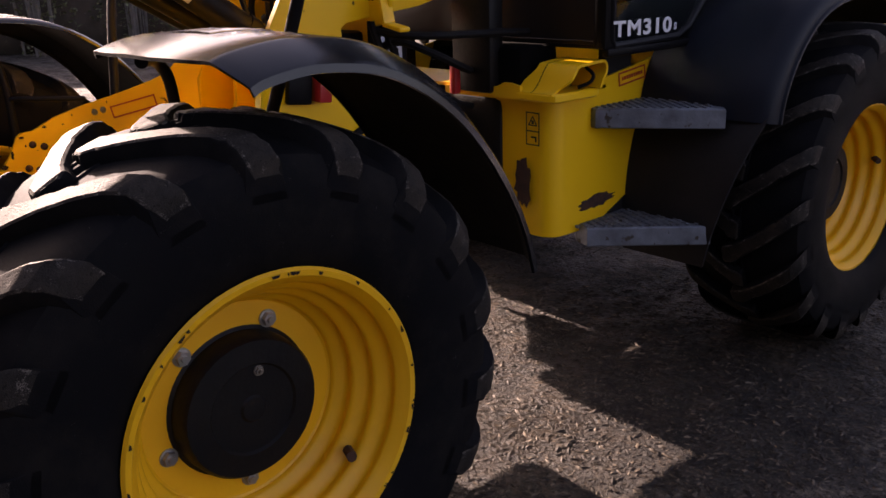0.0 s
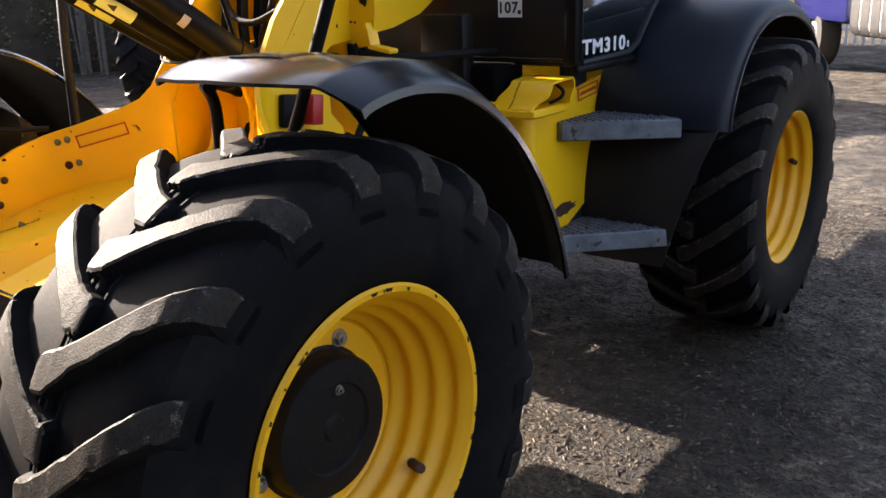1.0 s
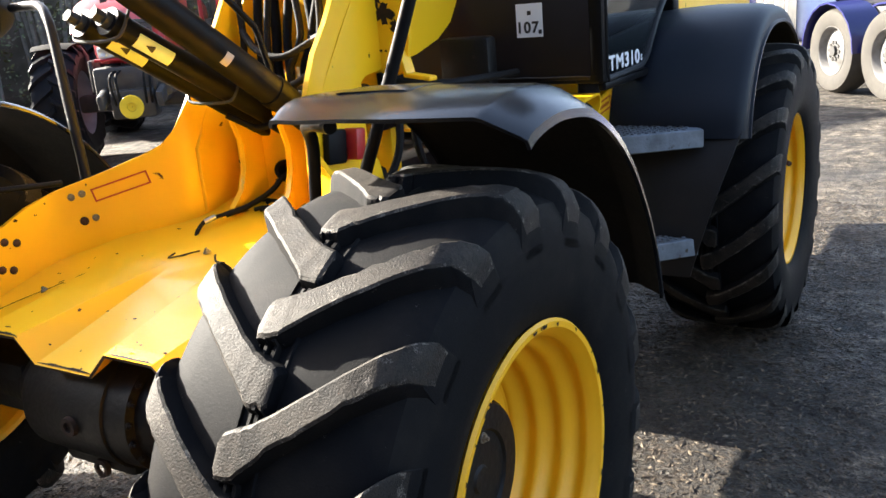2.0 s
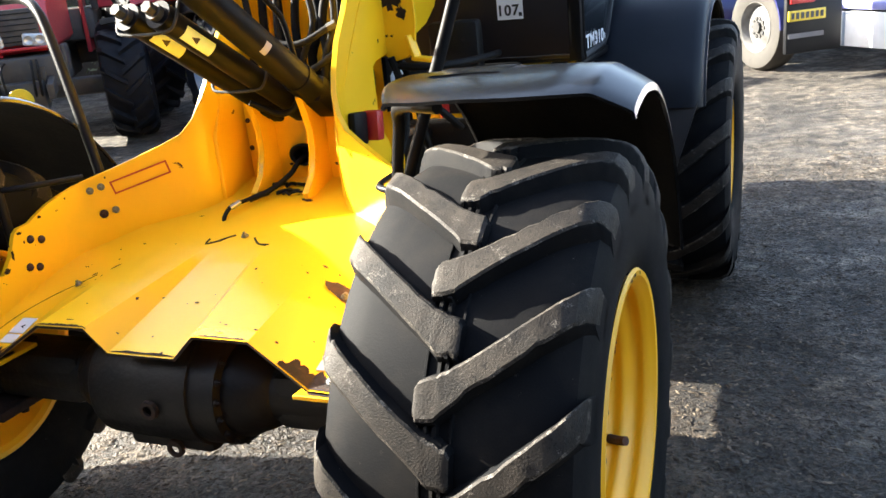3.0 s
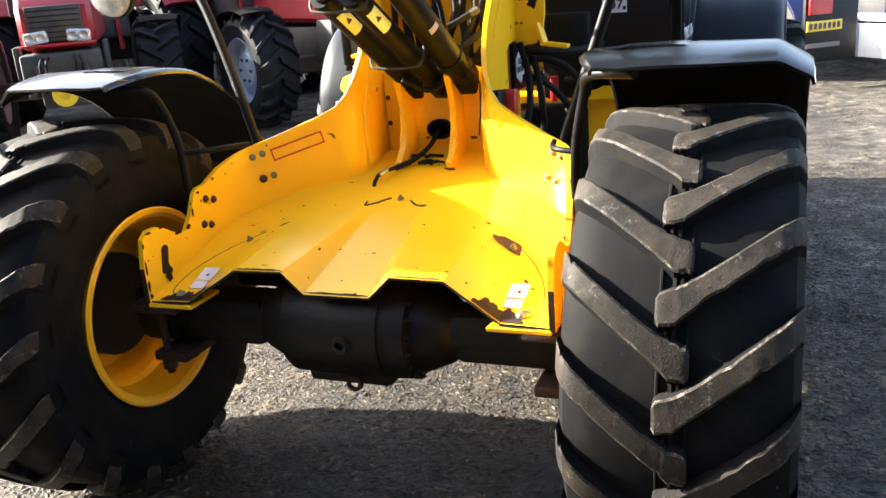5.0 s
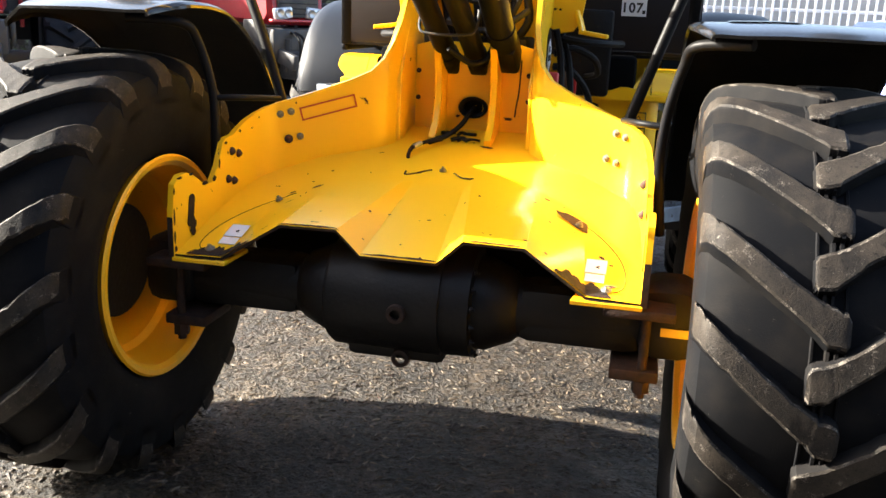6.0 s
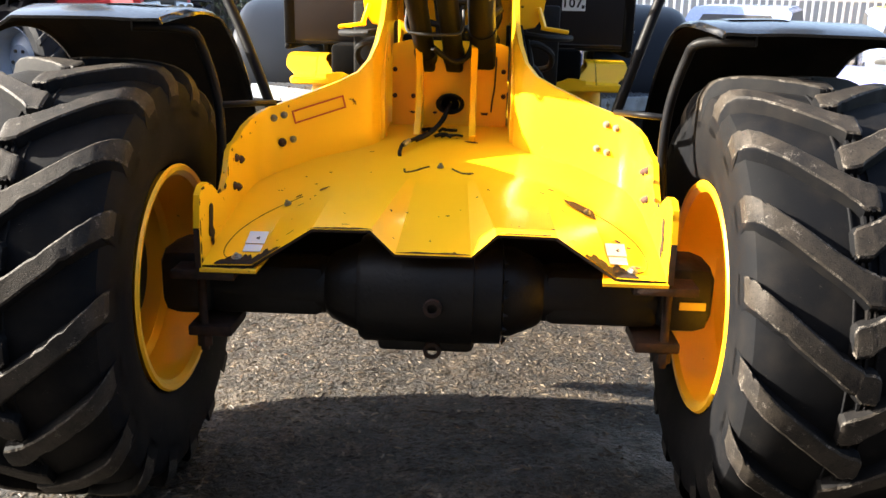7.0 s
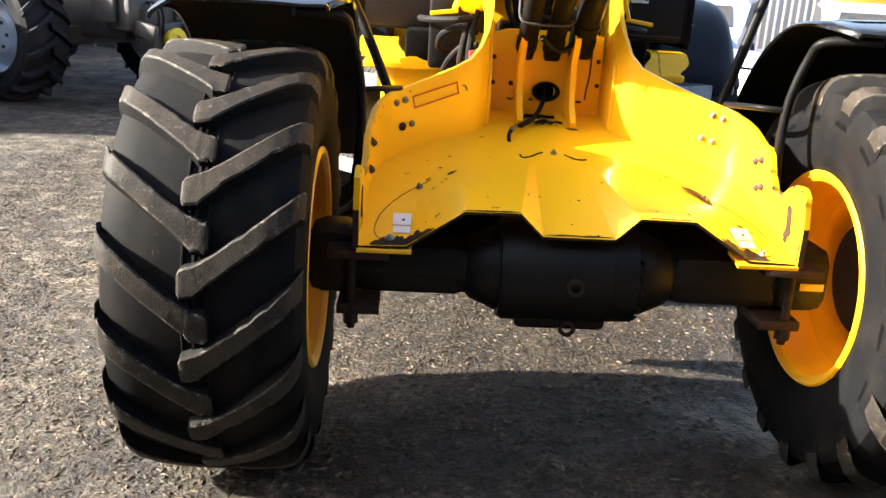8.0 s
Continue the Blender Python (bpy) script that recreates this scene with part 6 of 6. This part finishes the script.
def build_flatbed():
    """A low blue trailer beside the lorry, with a white side board."""
    t = thing("trailer", "low blue and white trailer with white side board", "trailer", at=pose(1.85, 9.45, 0, 0, 0, -53))
    violet = material("violet-blue trailer paint", (0.16, 0.17, 0.45), 0.35, second=(0.3, 0.32, 0.55), amount=0.5)
    bm = bm_new()
    box(bm, (2.0, 0.04, 0.44), (4.0, 0.05, 0.38), 0.01)
    b = part("side_board", bm, TRUCK_WHITE, t, "white side board")
    for x in (0.14, 1.1, 2.1, 3.1):
        bm = bm_new()
        box(bm, (x, 0.008, 0.44), (0.03, 0.02, 0.37), 0.004)
        part("hinge", bm, RIM_GREY, b)
    bm = bm_new()
    box(bm, (2.0, 0.9, 0.70), (4.0, 1.8, 0.09), 0.02)
    part("deck", bm, violet, t, "violet-blue deck frame")
    for x in (0.9, 3.2):
        m = Matrix.Translation((x, 0.45, 0.3)) @ Matrix.Rotation(-math.pi / 2, 4, "Z")
        simple_wheel(t, m, 0.3, 0.2, 0.17, TRUCK_WHITE, 0)


build_flatbed()


def build_car(at, mat, label):
    """A parked estate car, nose towards -y."""
    c = thing("car", label, "car", "parked cars", at)
    bm = bm_new()
    side = [(-2.1, 0.35), (-2.15, 0.62), (-1.9, 0.80), (-1.0, 0.92), (-0.35, 1.40), (1.2, 1.46), (1.95, 1.0), (2.1, 0.9), (2.1, 0.35)]
    plate(bm, side, (0, 0, 0), (0, 1, 0), (0, 0, 1), 1.7, 0.09)
    part("body", bm, mat, c)
    for s in (-1, 1):
        bm = bm_new()
        plate(bm, [(-0.75, 0.95), (-0.28, 1.33), (1.1, 1.38), (1.6, 1.0)], (s * 0.853, 0, 0), (0, 1, 0), (0, 0, 1), 0.012)
        part("side_window", bm, DARK, c)
        for y in (-1.35, 1.3):
            m = Matrix.Translation((s * 0.78, y, 0.32)) @ Matrix.Rotation(0 if s > 0 else math.pi, 4, "Z")
            simple_wheel(c, m, 0.32, 0.2, 0.2, RIM_GREY, 0)
    bm = bm_new()
    plate(bm, [(-0.66, 0), (0.66, 0), (0.56, 0.55), (-0.56, 0.55)], (0, -0.98, 0.95), (1, 0, 0), (0, 0.8, 0.6), 0.012)
    part("windscreen", bm, DARK, c)
    for s in (-1, 1):
        bm = bm_new()
        box(bm, (s * 0.6, -2.1, 0.68), (0.34, 0.12, 0.14), 0.04)
        part("headlamp", bm, STEEL, c)


PALE_BLUE = material("pale blue car paint", (0.30, 0.36, 0.55), 0.25, second=(0.26, 0.32, 0.5), amount=0.4, coat=0.5)
build_car(pose(4.6, 13.6, 0, 0, 0, -25), PALE_BLUE, "pale blue car parked by the fence")
build_car(pose(7.4, 13.0, 0, 0, 0, -20), PALE_BLUE, "pale blue car parked by the fence")


BANK_LINE = [(-22, -3), (-18.5, 2.5), (-15, 7.0), (-11.5, 10.8), (-8, 13.4), (-5.2, 15.0), (-4.6, 15.6)]


def build_bank():
    """Earth bank under the hedge behind the tractors."""
    soil = material("bare bank earth", (0.085, 0.066, 0.050), 0.95, second=(0.035, 0.033, 0.022), scale=2.2, amount=1, bump=0.9, bump_scale=14, speck=(0.16, 0.14, 0.11), speck_scale=9, speck_at=0.62, spec=0.1)
    line = smooth_path([(x, y, 0) for x, y in BANK_LINE], 8)
    prof = [(0.0, -0.1), (0.15, 0.5), (0.35, 1.2), (0.6, 2.0), (0.8, 2.6), (1.1, 3.6), (1.5, 4.5), (2.6, 4.6), (3.6, -0.1)]
    grid = []
    for i, p in enumerate(line):
        d = (line[min(i + 1, len(line) - 1)] - line[max(i - 1, 0)]).normalized()
        nrm = Vector((-d.y, d.x, 0))
        row = []
        for o, z in prof:
            q = p + nrm * o
            k = noise.fractal(Vector((q.x * 0.9, q.y * 0.9, z * 1.1)), 0.9, 2, 4) * 0.35
            row.append(q + nrm * k + Vector((0, 0, z + k * 0.4 if z > 0 else z)))
        grid.append(row)
    bm = bm_new()
    sheet(bm, grid, 0.05)
    ob = new("bank", link_mesh("bank", bm, soil, 180))
    tagged(ob, "brown earth bank at the edge of the yard", "bank", kind="structure")


build_bank()


def build_hedge():
    """Shrubs and thin grey stems along the bank."""
    rnd = random.Random(11)
    leaf = material("hedge leaves", (0.05, 0.07, 0.02), 0.6, second=(0.14, 0.13, 0.05), scale=3, amount=0.9)
    bark = material("hedge bark", (0.12, 0.105, 0.085), 0.85, second=(0.20, 0.18, 0.15), scale=10, amount=0.8, bump=0.5)
    line = smooth_path([(x, y, 0) for x, y in BANK_LINE], 3)
    for i, p in enumerate(line[:-1]):
        h = rnd.uniform(2.2, 3.2)
        x, y = p.x + rnd.uniform(0.1, 0.4), p.y - rnd.uniform(0.25, 0.55)
        t = thing("bush", "ragged half-bare bush with grey stems on the bank", "bush", "hedge at the yard edge", pose(x, y, 0))
        for k in range(11):
            bm = bm_new()
            a = rnd.uniform(0, 6.28)
            q = rnd.uniform(0.05, 0.5)
            c = (q * 2.0 * math.cos(a), q * math.sin(a), h * rnd.uniform(0.75, 1.1))
            tube(bm, [(q * 1.6 * math.cos(a), q * 0.6 * math.sin(a), -0.05), (c[0] * 0.9 + rnd.uniform(-.1, .1), c[1] * 0.7, c[2] * 0.5), c], rnd.uniform(0.015, 0.045), 6, 3)
            part("stem", bm, bark, t)
        bm = bm_new()
        for k in range(1500):
            a, r = rnd.uniform(0, 6.28), math.sqrt(rnd.random()) * 1.15
            z = rnd.uniform(0.05, h)
            if noise.noise(Vector((math.cos(a) * r * 1.6 + x, math.sin(a) * r * 1.6 + y, z * 1.4))) < -0.02:
                continue
            c = Vector((r * math.cos(a), 0.6 * r * math.sin(a), z))
            u = Vector((rnd.gauss(0, 1), rnd.gauss(0, 1), rnd.gauss(0, 0.6))).normalized()
            w = u.orthogonal().normalized()
            l = rnd.uniform(0.03, 0.065)
            bm.faces.new([bm.verts.new(c - u * l), bm.verts.new(c + w * l * 0.45), bm.verts.new(c + u * l), bm.verts.new(c - w * l * 0.45)])
        tagged(part("foliage", bm, leaf, t, smooth=0), kind="stuff")


build_hedge()


def build_wall():
    """Pale shed wall behind the fence and at the yard's other sides."""
    wall = material("pale grey cladding", (0.30, 0.30, 0.30), 0.6, second=(0.22, 0.22, 0.22), scale=1.2, amount=0.6)
    bm = bm_new()
    w, n = 26.0, 130
    pts = []
    for k in range(n + 1):
        x = -6 + w * k / n
        pts.append((x, 24.0 + (0.03 if (k // 2) % 2 else 0.0)))
    lo = [bm.verts.new((x, y, 0)) for x, y in pts]
    hi = [bm.verts.new((x, y, 4.2)) for x, y in pts]
    for a in range(n):
        bm.faces.new((lo[a], lo[a + 1], hi[a + 1], hi[a]))
    box(bm, (7, 25.5, 2.1), (26, 2.8, 4.15), 0.0)
    tagged(new("shed", link_mesh("shed", bm, wall, 20)), "pale grey clad shed behind the railing", "shed")


build_wall()


def build_yellow_machine():
    """Yellow machine parked far behind the fence, only its boom and hood seen."""
    t = thing("yard_machine", "yellow machine parked far behind, boom lying flat", "machine", at=pose(9.2, 15.2, 0, 0, 0, -70))
    bm = bm_new()
    box(bm, (0, 0.3, 0.95), (1.3, 2.2, 0.6), 0.08)
    part("hood", bm, YELLOW, t)
    bm = bm_new()
    box(bm, (0.0, -0.6, 1.45), (0.22, 3.0, 0.24), 0.03, Matrix.Rotation(radians(4), 3, "X"))
    part("boom", bm, YELLOW, t)
    for x, y in ((-0.75, -0.5), (0.75, -0.5), (-0.75, 1.1), (0.75, 1.1)):
        m = Matrix.Translation((x, y, 0.45)) @ Matrix.Rotation(0 if x > 0 else math.pi, 4, "Z")
        simple_wheel(t, m, 0.45, 0.3, 0.24, YELLOW_RIM, 0)


build_yellow_machine()


def build_sky_block():
    """An unseen plain wall behind the walker, added to block sky and darken reflections."""
    wall = material("dark sky-block wall", (0.055, 0.056, 0.058), 0.85, second=(0.03, 0.031, 0.032), scale=0.8, amount=0.8, bump=0.2)
    for name, c, size in (("sky_block_south", (0, -7.0, 3.5), (40, 0.4, 7.0)),):
        bm = bm_new()
        box(bm, c, size, 0.02)
        tagged(new(name, link_mesh(name, bm, wall, 30)), "unseen dark wall added to block sky light", "wall", kind="structure")


build_sky_block()
